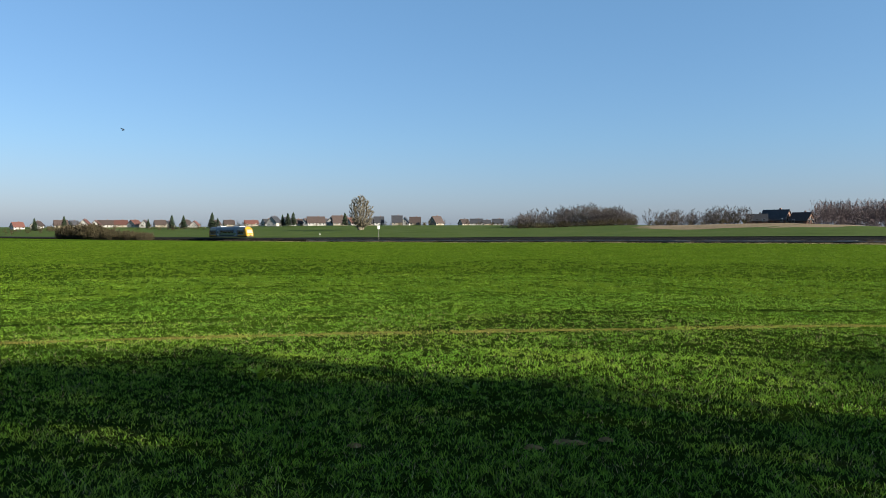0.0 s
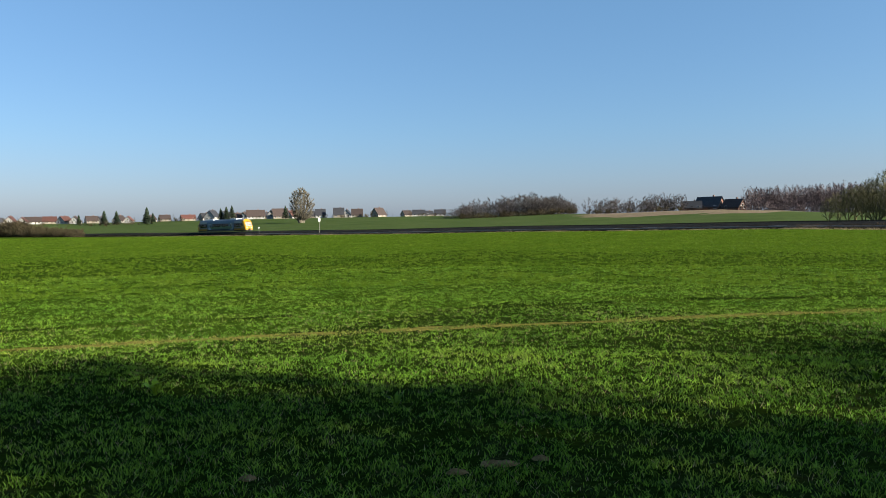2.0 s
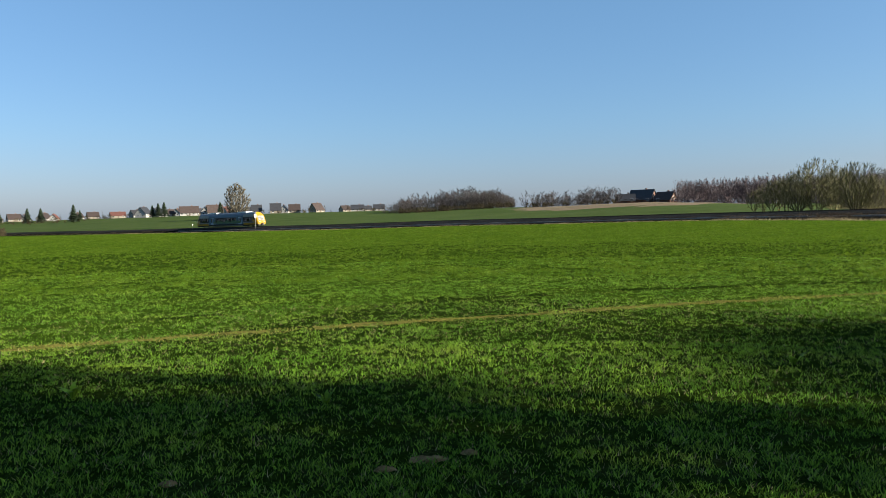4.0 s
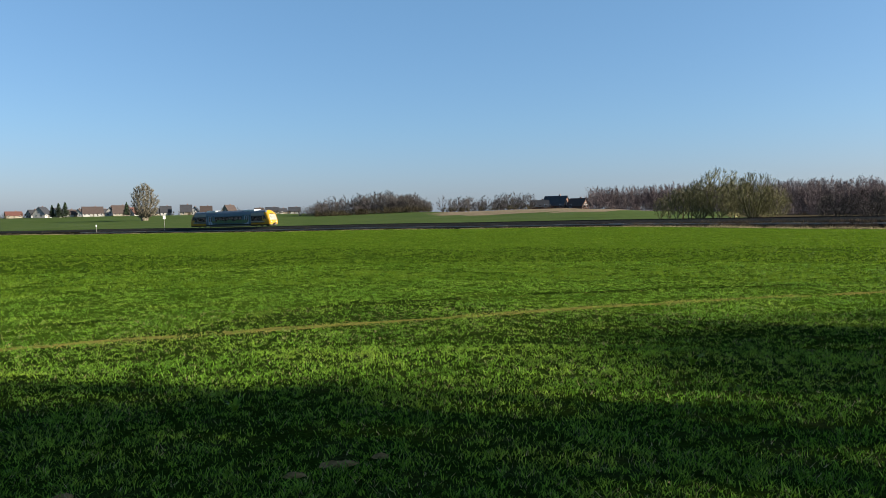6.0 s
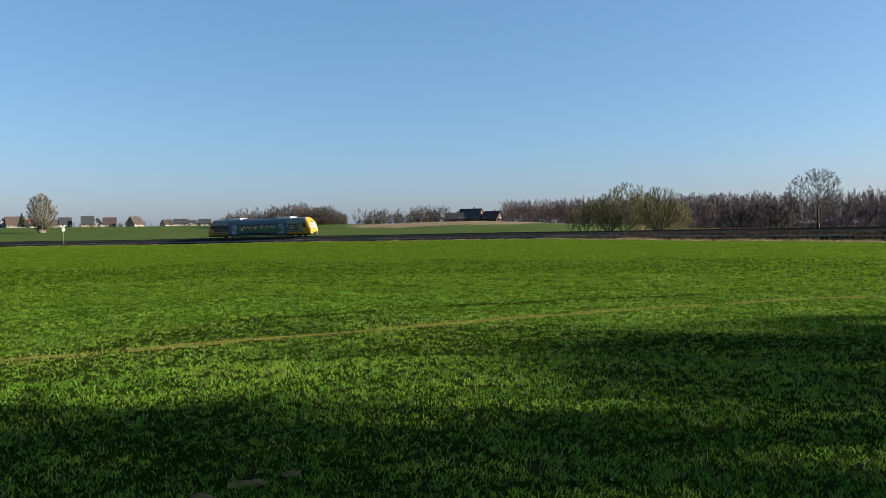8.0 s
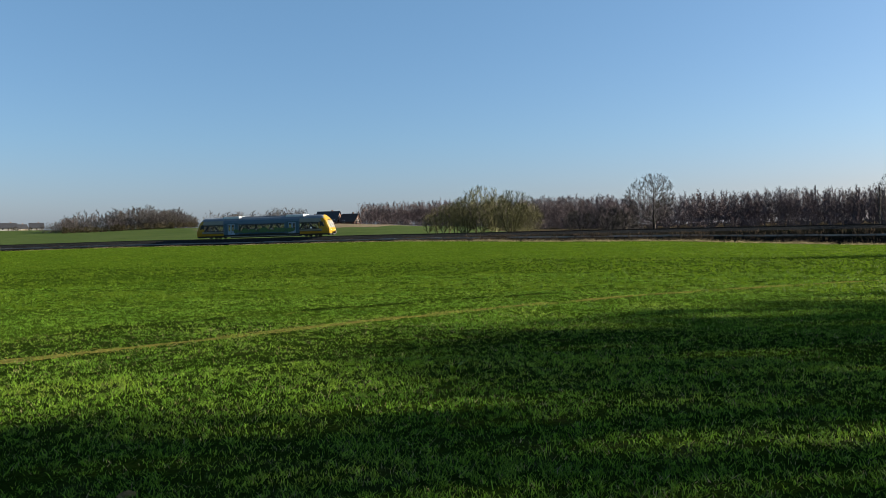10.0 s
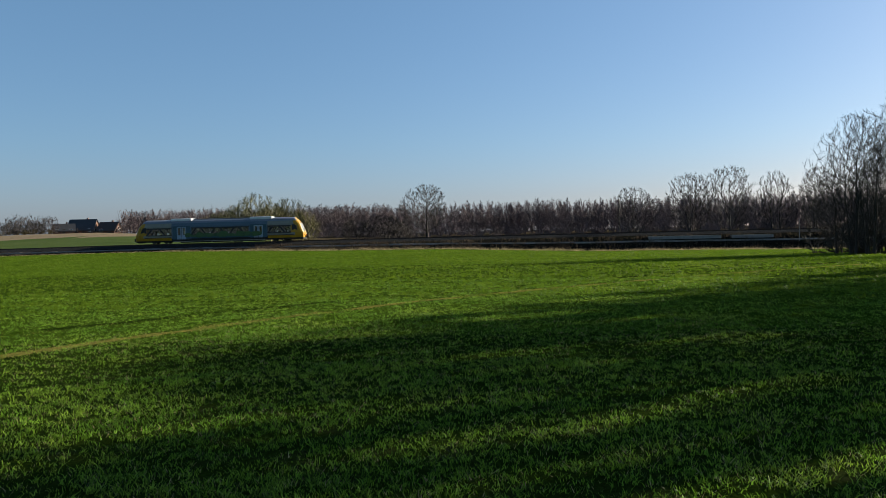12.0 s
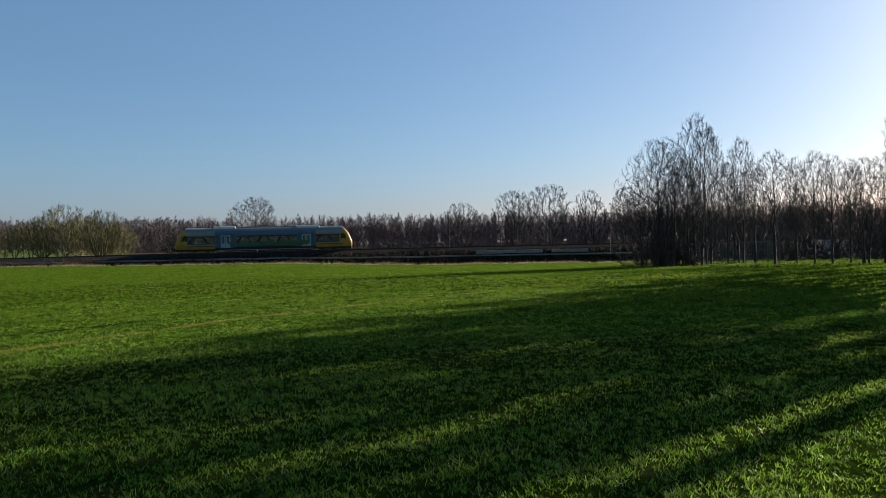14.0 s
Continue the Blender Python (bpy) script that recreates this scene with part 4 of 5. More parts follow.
post_sign(-75.9, -4.6, 3.2, 0.0, "marker_pole", "thin pale pole beside the track")


BANK_STRAW = material("bank_grass", [(0.117, 0.096, 0.056), (0.260, 0.211, 0.125), (0.078, 0.083, 0.037)], 0.5, 0.9, island=0.6, through_light=0.45, spec=0.05)


def tufts(name, label, mat, seed, count, near, far, low, high, broad, share=0.3):
    """Grass and weed tufts along the foot of the bank, between two distances from the line."""
    rng = np.random.default_rng(seed)
    vs, fs = [], []
    n = 0
    for _ in range(count):
        u = rng.uniform(-300, 115) if rng.random() < share else rng.uniform(-40, 115)
        w = -rng.uniform(near, far)
        if rng.random() > 0.5 + 0.5 * math.sin(u * 0.7) * math.sin(u * 0.23 + 1):
            continue
        x, y = on_line(u, w)
        z = ground(x, y) - 0.03
        h = rng.uniform(low, high) * (1.0 if u > -30 else 0.65)
        for k in range(6):
            t = rng.uniform(0, 6.28)
            dx, dy = math.cos(t), math.sin(t)
            r = rng.uniform(0, 0.15)
            lean = rng.uniform(0.05, 0.45) * h
            bx, by = x + dx * r, y + dy * r
            vs += [(bx - dy * broad, by + dx * broad, z), (bx + dy * broad, by - dx * broad, z), (bx + dx * lean, by + dy * lean, z + h * rng.uniform(0.6, 1))]
            fs.append((n, n + 1, n + 2))
            n += 3
    tagged(new(name, fast_mesh(name, np.array(vs), np.array(fs), mat)), label, "grass", kind="stuff")


def trackside_grass():
    weeds = material("dead_weeds", [(0.026, 0.021, 0.017), (0.064, 0.050, 0.038), (0.038, 0.034, 0.021)], 0.6, 0.9, island=0.6, through_light=0.3, spec=0.0)
    tufts("bank_grass", "pale dry grass tufts along the foot of the railway bank", BANK_STRAW, 4, 5200, 5.8, 8.6, 0.2, 0.6, 0.02)
    tufts("verge_grass", "low pale dry grass along the field edge", BANK_STRAW, 9, 16000, 8.0, 8.9, 0.14, 0.36, 0.035, 0.7)
    tufts("bank_weeds", "brown dead weeds on the railway bank", weeds, 6, 15000, 3.3, 7.6, 0.2, 0.7, 0.03)


trackside_grass()


def corner_things():
    """Fence, hut and brush behind the birches at the field corner."""
    galv = material("grey_fence", [(0.059, 0.065, 0.054), (0.090, 0.100, 0.083)], 4.0, 0.7, thing=0.2)
    hut_wall = material("hut_render", [(0.17, 0.17, 0.16), (0.24, 0.24, 0.23)], 1.5, 0.9, fine=0.1)
    fence = tagged(new("fence"), "grey slatted fence behind the bare trees", "fence")
    a, b = Vector(polar(-82.2, 76)), Vector(polar(-87.6, 79))
    length = (b - a).length
    yaw = math.degrees(math.atan2(b.y - a.y, b.x - a.x))
    z0 = (ground(*a) + ground(*b)) / 2
    fence.matrix_basis = pose(a.x, a.y, z0, 0, 0, yaw)
    n = int(length / 1.1)
    for i in range(n + 1):
        bm = bmesh.new()
        box(bm, i * length / n - 0.05, -0.05, -0.3, i * length / n + 0.05, 0.05, 2.15)
        part("post", bm, galv, fence)
    for z in (0.25, 1.1, 2.0):
        bm = bmesh.new()
        box(bm, 0, 0.05, z - 0.04, length, 0.09, z + 0.04)
        part("rail", bm, galv, fence)
    bm = bmesh.new()
    box(bm, -0.02, -0.012, 0, 0.02, 0.012, 2.0)
    me = bpy.data.meshes.new("slat")
    bm.to_mesh(me)
    bm.free()
    me.materials.append(galv)
    for i in range(int(length / 0.16)):
        s = new("slat", me)
        s.parent = fence
        s.location = (0.08 + i * 0.16, 0.105, 0.08)
    x, y = polar(-90.9, 122)
    hut = tagged(new("hut"), "small grey flat roofed hut beside the railway", "hut")
    hut.matrix_basis = pose(x, y, ground(x, y), 0, 0, -70)
    bm = bmesh.new()
    box(bm, -2.3, -1.5, -0.3, 2.3, 1.5, 2.5)
    wall = part("wall", bm, hut_wall, hut)
    bm = bmesh.new()
    box(bm, -2.5, -1.7, 2.5, 2.5, 1.7, 2.68, bevel=0.03)
    part("roof", bm, CONCRETE, hut)
    bm = bmesh.new()
    box(bm, -0.5, -1.54, 0.05, 0.45, -1.5, 2.05, bevel=0.01)
    part("door", bm, OLD_WOOD, hut)
    bm = bmesh.new()
    box(bm, 1.2, -1.53, 1.2, 1.9, -1.5, 1.9)
    part("window", bm, BLACK, hut)
    rng = random.Random(3)
    low = [wood_kind("thicket", s) for s in (15, 16)]
    spots = []
    for _ in range(64):
        az = rng.uniform(-94, -76.8)
        d = rng.uniform(60, 68) if az > -82 else rng.uniform(84, 96) if rng.random() < 0.3 else rng.uniform(104, 128)
        x, y = polar(az, d)
        spots.append((x, y, rng.uniform(0.3, 0.75) if d < 90 else rng.uniform(0.8, 1.4), rng.uniform(0, 6.28)))
    joined_wood("brush", "dark leafless brush under the bare trees", spots, low, BARK_DARK)

    # a power line that passes behind the row of trees
    line = tagged(new("power_line"), "thin black power cables on timber poles behind the trees", "power line")
    tops = []
    for az in (-63.6, -83.0):
        x, y = beyond(az, 26)
        z = ground(x, y)
        bm = bmesh.new()
        tube_between(bm, (x, y, z - 0.5), (x, y, z + 8.6), 0.14, 0.10, 8)
        part("pole", bm, OLD_WOOD, line)
        tops.append(Vector((x, y, z + 8.4)))
    for k in (-0.5, 0.5):
        w = Wood()
        pts = []
        for i in range(17):
            t = i / 16
            p = tops[0].lerp(tops[1], t)
            pts.append(p + Vector((0, 0, k - 1.2 * 4 * t * (1 - t))))
        w.limb(pts, [0.025] * 17, 5)
        ob = new("cable", mesh_from("cable", w.v, w.f, [BLACK]))
        ob.parent = line


corner_things()


# ---- the village on the crest ----
WALL_WHITE = material("white_render", [(0.245, 0.234, 0.218), (0.313, 0.306, 0.286)], 0.6, 0.9, thing=0.12, fine=0.06)
WALL_CREAM = material("cream_render", [(0.150, 0.131, 0.101), (0.203, 0.176, 0.135)], 0.6, 0.9, thing=0.12, fine=0.06)
WALL_BRICK = material("red_brick", [(0.099, 0.056, 0.042), (0.136, 0.076, 0.056)], 1.5, 0.9, thing=0.12, fine=0.15)
TILE_DARK = material("dark_roof_tiles", [(0.017, 0.017, 0.019), (0.030, 0.030, 0.034)], 1.0, 0.6, thing=0.25, fine=0.2)
TILE_RED = material("red_roof_tiles", [(0.053, 0.021, 0.017), (0.075, 0.030, 0.022)], 1.0, 0.8, thing=0.25, fine=0.2)
TILE_BROWN = material("brown_roof_tiles", [(0.026, 0.018, 0.016), (0.041, 0.028, 0.024)], 1.0, 0.8, thing=0.25, fine=0.2)
PANE = material("window_dark", [(0.025, 0.03, 0.035), (0.04, 0.045, 0.05)], 1.0, 0.1, spec=0.8)
FRAME = material("window_frame_white", [(0.7, 0.7, 0.68), (0.75, 0.75, 0.73)], 1.0, 0.6)


def house(az, d, width, depth, eaves, ridge, turn, wall_mat, roof_mat, label, chimney=True):
    """A gabled house; its ridge runs along its own x axis, and turn is measured from the view across."""
    x, y = polar(az, d)
    root = tagged(new("house"), label, "house", group="houses of the village")
    root.matrix_basis = pose(x, y, ground(x, y), 0, 0, az + turn)
    hw, hd = width / 2, depth / 2
    eaves *= 0.82
    bm = bmesh.new()
    lo = [bm.verts.new(p) for p in ((-hw, -hd, -1), (hw, -hd, -1), (hw, hd, -1), (-hw, hd, -1))]
    hi = [bm.verts.new(p) for p in ((-hw, -hd, eaves), (hw, -hd, eaves), (hw, hd, eaves), (-hw, hd, eaves))]
    top = [bm.verts.new((-hw, 0, ridge - 0.12)), bm.verts.new((hw, 0, ridge - 0.12))]
    bm.faces.new((lo[0], lo[1], hi[1], hi[0]))
    bm.faces.new((lo[2], lo[3], hi[3], hi[2]))
    bm.faces.new((lo[1], lo[2], hi[2], top[1], hi[1]))
    bm.faces.new((lo[3], lo[0], hi[0], top[0], hi[3]))
    part("wall", bm, wall_mat, root)
    over = 0.45
    slope = (ridge - eaves) / hd
    bm = bmesh.new()
    for s in (-1, 1):
        pts = [(-hw - over, s * (hd + over), eaves - over * slope), (hw + over, s * (hd + over), eaves - over * slope), (hw + over, 0, ridge), (-hw - over, 0, ridge)]
        a = [bm.verts.new(p) for p in pts]
        b = [bm.verts.new((p[0], p[1], p[2] + 0.22)) for p in pts]
        bm.faces.new(a)
        bm.faces.new(b)
        for j in range(4):
            bm.faces.new((a[j], a[(j + 1) % 4], b[(j + 1) % 4], b[j]))
    bmesh.ops.recalc_face_normals(bm, faces=bm.faces)
    roof = part("roof", bm, roof_mat, root)
    if chimney:
        bm = bmesh.new()
        box(bm, hw * 0.3 - 0.35, 0.1, ridge - 0.8, hw * 0.3 + 0.35, 0.8, ridge + 0.9)
        part("chimney", bm, WALL_BRICK, roof)

    def window(px, py, pz, w, h, gable):
        bm = bmesh.new()
        if gable:
            box(bm, px - 0.05, py - w / 2 - 0.08, pz - 0.08, px + 0.05, py + w / 2 + 0.08, pz + h + 0.08)
        else:
            box(bm, px - w / 2 - 0.08, py - 0.05, pz - 0.08, px + w / 2 + 0.08, py + 0.05, pz + h + 0.08)
        win = part("window", bm, FRAME, root)
        bm = bmesh.new()
        if gable:
            box(bm, px - 0.08, py - w / 2, pz, px + 0.08, py + w / 2, pz + h)
        else:
            box(bm, px - w / 2, py - 0.08, pz, px + w / 2, py + 0.08, pz + h)
        part("pane", bm, PANE, win)

    k = max(2, int(width / 3))
    for i in range(k):
        px = -hw + width * (i + 0.5) / k
        if i == k // 2:
            bm = bmesh.new()
            box(bm, px - 0.5, -hd - 0.05, 0, px + 0.5, -hd + 0.05, 2.1)
            part("door", bm, OLD_WOOD, root)
        else:
            window(px, -hd, 0.9, 1.2, 1.3, False)
    for s in (-1, 1):
        window(s * hw, -depth * 0.2, 0.9, 1.1, 1.3, True)
        window(s * hw, depth * 0.2, 0.9, 1.1, 1.3, True)
        if ridge - eaves > 2.6:
            window(s * hw, 0, eaves + 0.4, 1.1, 1.2, True)
    return root


# bearing, distance, width, depth, eaves, ridge, turn, wall, roof, label
W, C, B = WALL_WHITE, WALL_CREAM, WALL_BRICK
D, R, N = TILE_DARK, TILE_RED, TILE_BROWN
VILLAGE = [
    (12.9, 626, 10, 9, 3.6, 8.0, 62, W, D, "white gabled house with a dark roof"),
    (12.0, 645, 9, 9, 3.0, 7.2, 58, W, D, "white gabled house with a dark roof"),
    (11.2, 658, 8, 7, 2.8, 5.8, 20, W, N, "low white house with a brown roof"),
    (14.6, 652, 11, 8, 2.5, 5.0, 8, C, R, "low house with a red tiled roof"),
    (9.8, 652, 15, 9, 3.2, 7.8, 6, W, N, "long white house with a brown roof"),
    (8.6, 678, 8, 8, 3.0, 7.6, 75, W, D, "white gabled house with a dark roof"),
    (8.0, 665, 13, 9, 3.2, 8.8, 10, C, N, "large house with a brown roof"),
    (7.2, 684, 9, 8, 2.8, 7.2, 60, W, R, "white house with a red roof"),
    (5.4, 691, 12, 8, 2.8, 6.6, 12, C, D, "cream house behind a tall poplar"),
    (5.0, 626, 8, 8, 3.2, 7.4, 5, W, D, "dark roofed new house on the crest"),
    (3.6, 619, 8.5, 8, 3.4, 8.2, 0, C, D, "dark roofed house with a steep roof"),
    (2.95, 639, 6, 8, 3.0, 6.8, 78, W, D, "narrow white gabled house"),
    (2.2, 626, 9, 8, 3.0, 7.2, 0, C, N, "cream house with a brown roof"),
    (0.55, 613, 9, 9, 2.8, 7.6, 42, C, N, "cream house with a brown gable roof"),
    (-2.55, 600, 10, 8, 2.6, 5.4, 0, W, D, "low white bungalow with a dark roof"),
    (-4.2, 606, 9, 8, 2.6, 5.4, 0, W, D, "low white bungalow with a dark roof"),
    (-1.6, 678, 8, 8, 2.6, 5.8, 30, C, N, "small cream house with a brown roof"),
    (-23.0, 385, 9, 7, 1.8, 4.6, 0, B, D, "brick house with a dark roof beside the wood"),
    (-24.25, 390, 12, 9, 2.2, 6.6, -24, B, D, "large brick house with a dark roof beside the wood"),
    (-25.9, 385, 8.5, 8, 2.0, 5.4, -28, B, N, "brick house with a red brick gable beside the wood"),
    (25.9, 730, 8, 9, 2.8, 7.2, 70, W, R, "white gabled house with a red roof"),
    (24.6, 769, 13, 9, 2.8, 6.6, 5, W, N, "white house with a brown roof"),
    (22.7, 743, 10, 9, 2.8, 6.6, 50, W, R, "white house with a red roof"),
    (22.0, 730, 7, 8, 2.8, 6.4, 70, W, N, "small white gabled house"),
    (21.0, 756, 10, 9, 2.8, 6.6, 10, C, N, "cream house with a brown roof"),
    (19.2, 730, 9, 9, 2.8, 6.8, 55, W, N, "white house with a brown roof"),
    (18.6, 710, 6, 7, 2.6, 5.6, 70, W, R, "small white house with a red roof"),
    (27.4, 749, 11, 9, 2.8, 6.8, 5, C, N, "cream house with a brown roof"),
    (28.8, 756, 9, 9, 2.8, 6.4, 60, W, N, "white house with a brown roof"),
    (30.0, 749, 9, 9, 2.8, 6.4, 20, W, R, "white house with a red roof"),
    (16.2, 710, 9, 8, 2.6, 5.8, 10, C, N, "cream house with a brown roof"),
    (17.2, 743, 9, 8, 2.6, 6.0, 40, C, N, "cream house with a brown roof"),
    (23.6, 783, 12, 9, 2.8, 6.8, 0, C, R, "house with a red roof"),
    (13.4, 690, 9, 8, 2.8, 6.4, 30, W, D, "white house with a dark roof"),
    (10.6, 700, 9, 8, 2.8, 6.6, 70, W, N, "white gabled house with a brown roof"),
    (9.1, 715, 10, 8, 2.8, 6.4, 15, C, D, "cream house with a dark roof"),
    (6.2, 700, 12, 8, 2.8, 5.6, 5, C, D, "low house with a dark roof"),
    (20.4, 760, 9, 8, 2.6, 6.0, 60, W, D, "white house with a dark roof"),
    (26.6, 770, 9, 8, 2.6, 6.2, 40, W, D, "white house with a dark roof"),
    (25.2, 745, 8, 8, 2.6, 6.0, 75, W, R, "white gabled house with a red roof"),
    (-3.3, 640, 7, 7, 2.4, 4.8, 20, C, D, "small house with a dark roof"),
]
for row in VILLAGE:
    house(*row)


def conifer(seed):
    rng = random.Random(seed)
    root = tagged(new("conifer"), "dark evergreen conifer among the village houses", "tree", group="village conifers")
    bm = bmesh.new()
    tube_between(bm, (0, 0, -0.5), (0, 0, 9.5), 0.22, 0.03, 7)
    part("trunk", bm, BARK_DARK, root)
    vs, fs = [], []
    n = 0
    for k in range(26):
        z = 0.8 + 9.4 * k / 26
        r = (1 - (z / 10.6)) * 3.7 + 0.2
        for j in range(13):
            t = rng.uniform(0, 6.28)
            rr = r * rng.uniform(0.7, 1.15)
            c, s = math.cos(t), math.sin(t)
            w = 0.32 * rr + 0.1
            vs += [(-s * w * 0.3, c * w * 0.3, z + 0.25), (c * rr * 0.7 - s * w, s * rr * 0.7 + c * w, z - 0.1), (c * rr, s * rr, z - rng.uniform(0.2, 0.6)), (c * rr * 0.7 + s * w, s * rr * 0.7 - c * w, z - 0.1)]
            fs += [(n, n + 1, n + 2), (n, n + 2, n + 3)]
            n += 4
    c = new("crown", fast_mesh("crown", np.array(vs), np.array(fs), NEEDLE))
    c.parent = root
    return root


def village_trees():
    firs = [conifer(1), conifer(2)]
    done = [True, True]
    for i, (az, d, s) in enumerate(((17.4, 470, 0.95), (20.2, 500, 0.85), (19.4, 510, 0.82), (27.2, 520, 0.8), (29.0, 530, 0.75), (11.9, 480, 0.8), (11.5, 485, 0.85), (12.3, 490, 0.7), (17.0, 540, 0.6), (21.8, 530, 0.6), (7.6, 500, 0.8))):
        x, y = polar(az, d * 1.25)
        plant(firs[i % 2], x, y, s * 1.35, 50 * i, done[i % 2])
        done[i % 2] = False
    x, y = polar(6.42, 440)
    plant(tree("poplar", 51, BARK_POPLAR, "poplar", "tall bare pale poplar on the field crest"), x, y, 1.06, 10, True)
    kinds = [wood_kind("edge_tree", k) for k in (61, 62)] + [wood_kind("copse_tree", 63)]
    rng = random.Random(8)
    spots = []
    for _ in range(60):
        az = rng.choice((rng.uniform(13, 31), rng.uniform(13, 31), rng.uniform(-5, 13)))
        x, y = polar(az, rng.uniform(560, 780))
        spots.append((x, y, rng.uniform(0.25, 0.55), rng.uniform(0, 6.28)))
    hedges = [wood_kind("thicket", k) for k in (71, 72)]
    rows = []
    for _ in range(120):
        az = rng.uniform(13, 31) if rng.random() < 0.75 else rng.uniform(-4, 13)
        x, y = polar(az, rng.uniform(600, 690) if az > 5 else rng.uniform(585, 600))
        rows.append((x, y, rng.uniform(0.5, 1.3), rng.uniform(0, 6.28)))
    joined_wood("garden_hedges", "dark leafless hedges before the village houses", rows, hedges, BARK_THICKET)
    joined_wood("garden_trees", "small leafless garden trees among the houses", spots, kinds, BARK_THICKET)


village_trees()


# ---- wheel tracks, bare patches and the crop ----
def spline(points, step=0.16):
    out = []
    for i in range(len(points) - 1):
        p0, p1, p2, p3 = (Vector(points[max(0, min(len(points) - 1, i + k))]) for k in (-1, 0, 1, 2))
        n = max(2, int((p2 - p1).length / step))
        for j in range(n):
            t = j / n
            out.append(0.5 * ((2 * p1) + (p2 - p0) * t + (2 * p0 - 5 * p1 + 4 * p2 - p3) * t * t + (3 * p1 - p0 - 3 * p2 + p3) * t ** 3))
    return out


TRACK_NEAR = spline([(-22, 6.4), (-12, 9.0), (-5.6, 10.7), (-0.8, 11.6), (4.9, 12.3), (9.6, 12.7), (15.5, 12.4), (25.6, 10.6), (38, 7.6)])
TRACK_FAR = spline([(-22, 8.3), (-12, 11.2), (-6.6, 12.6), (-0.9, 13.9), (6.0, 14.9), (11.3, 14.7), (15.8, 13.9), (26.2, 12.1), (40, 9.0)])


def wheel_track(points, half, name, mat):
    verts, faces = [], []
    for i, p in enumerate(points):
        d = (points[min(i + 1, len(points) - 1)] - points[max(0, i - 1)]).normalized()
        s = Vector((-d.y, d.x))
        jag = [half * max(0.05, 0.55 + 0.6 * noise.noise(Vector((i * 0.06, k * 9.0, 0.3))) + 0.9 * noise.noise(Vector((i * 0.45, k * 9.0, 4.3)))) for k in (0, 1)]
        for q in (-jag[0], 0.0, jag[1]):
            v = p + s * q
            verts.append((v.x, v.y, ground(v.x, v.y) + 0.004 + (0.0 if q else 0.004)))
    for i in range(len(points) - 1):
        if noise.noise(Vector((i * 0.07, half * 50, 2.0))) < -0.14:
            continue
        for k in (0, 1):
            faces.append((i * 3 + k, i * 3 + k + 1, i * 3 + k + 4, i * 3 + k + 3))
    tagged(new(name, mesh_from(name, verts, faces, [mat], None, True)), "strip of bare soil pressed by tractor wheels", "soil", kind="structure")


wheel_track(TRACK_NEAR, 0.18, "wheel_track", TRACK_SOIL)
# Dark soil and the shadow in the ruts share one near-black colour.
wheel_track(TRACK_FAR, 0.27, "wheel_track", SOIL)
PATCHES = [(0.95, 5.55, 0.15, 0.07), (-0.66, 5.47, 0.07, 0.05), (0.66, 5.42, 0.08, 0.05), (1.25, 5.62, 0.07, 0.05)]


def soil_patch(x, y, a, b, seed):
    rng = random.Random(seed)
    bm = bmesh.new()
    c = bm.verts.new((0, 0, 0.022))
    rings = []
    for r, z in ((0.35, 0.018), (0.7, 0.010), (1.0, -0.012)):
        rings.append([bm.verts.new((a * r * math.cos(2 * math.pi * j / 14) * rng.uniform(0.8, 1.15), b * r * math.sin(2 * math.pi * j / 14) * rng.uniform(0.8, 1.15), z + rng.uniform(-0.008, 0.012))) for j in range(14)])
    for j in range(14):
        bm.faces.new((c, rings[0][j], rings[0][(j + 1) % 14]))
        for q in (0, 1):
            bm.faces.new((rings[q][j], rings[q + 1][j], rings[q + 1][(j + 1) % 14], rings[q][(j + 1) % 14]))
    ob = part("soil_patch", bm, BARE_SOIL, None, smooth_shade=True)
    ob.matrix_basis = pose(x, y, ground(x, y))
    tagged(ob, "small bare patch of pale soil in the crop", "soil", group="soil patches")


for i, row in enumerate(PATCHES):
    soil_patch(*row, i)


def sheet_noise(x, y, scale, seed):
    """Smooth value noise over arrays, 0 to 1."""
    rng = np.random.default_rng(seed)
    g = rng.random((128, 128))
    fx, fy = x * scale + 500, y * scale + 500
    ix, iy = np.floor(fx).astype(int), np.floor(fy).astype(int)
    tx, ty = fx - ix, fy - iy
    tx, ty = tx * tx * (3 - 2 * tx), ty * ty * (3 - 2 * ty)
    q = lambda a, b: g[a % 128, b % 128]
    return (q(ix, iy) * (1 - tx) + q(ix + 1, iy) * tx) * (1 - ty) + (q(ix, iy + 1) * (1 - tx) + q(ix + 1, iy + 1) * tx) * ty


GX, GY = np.linspace(-130, 130, 105), np.linspace(-10, 210, 89)
GZ = np.array([[ground(x, y) for y in GY] for x in GX])


def ground_many(x, y):
    fx, fy = (x - GX[0]) / (GX[1] - GX[0]), (y - GY[0]) / (GY[1] - GY[0])
    ix, iy = np.clip(fx.astype(int), 0, len(GX) - 2), np.clip(fy.astype(int), 0, len(GY) - 2)
    tx, ty = fx - ix, fy - iy
    return GZ[ix, iy] * (1 - tx) * (1 - ty) + GZ[ix + 1, iy] * tx * (1 - ty) + GZ[ix, iy + 1] * (1 - tx) * ty + GZ[ix + 1, iy + 1] * tx * ty


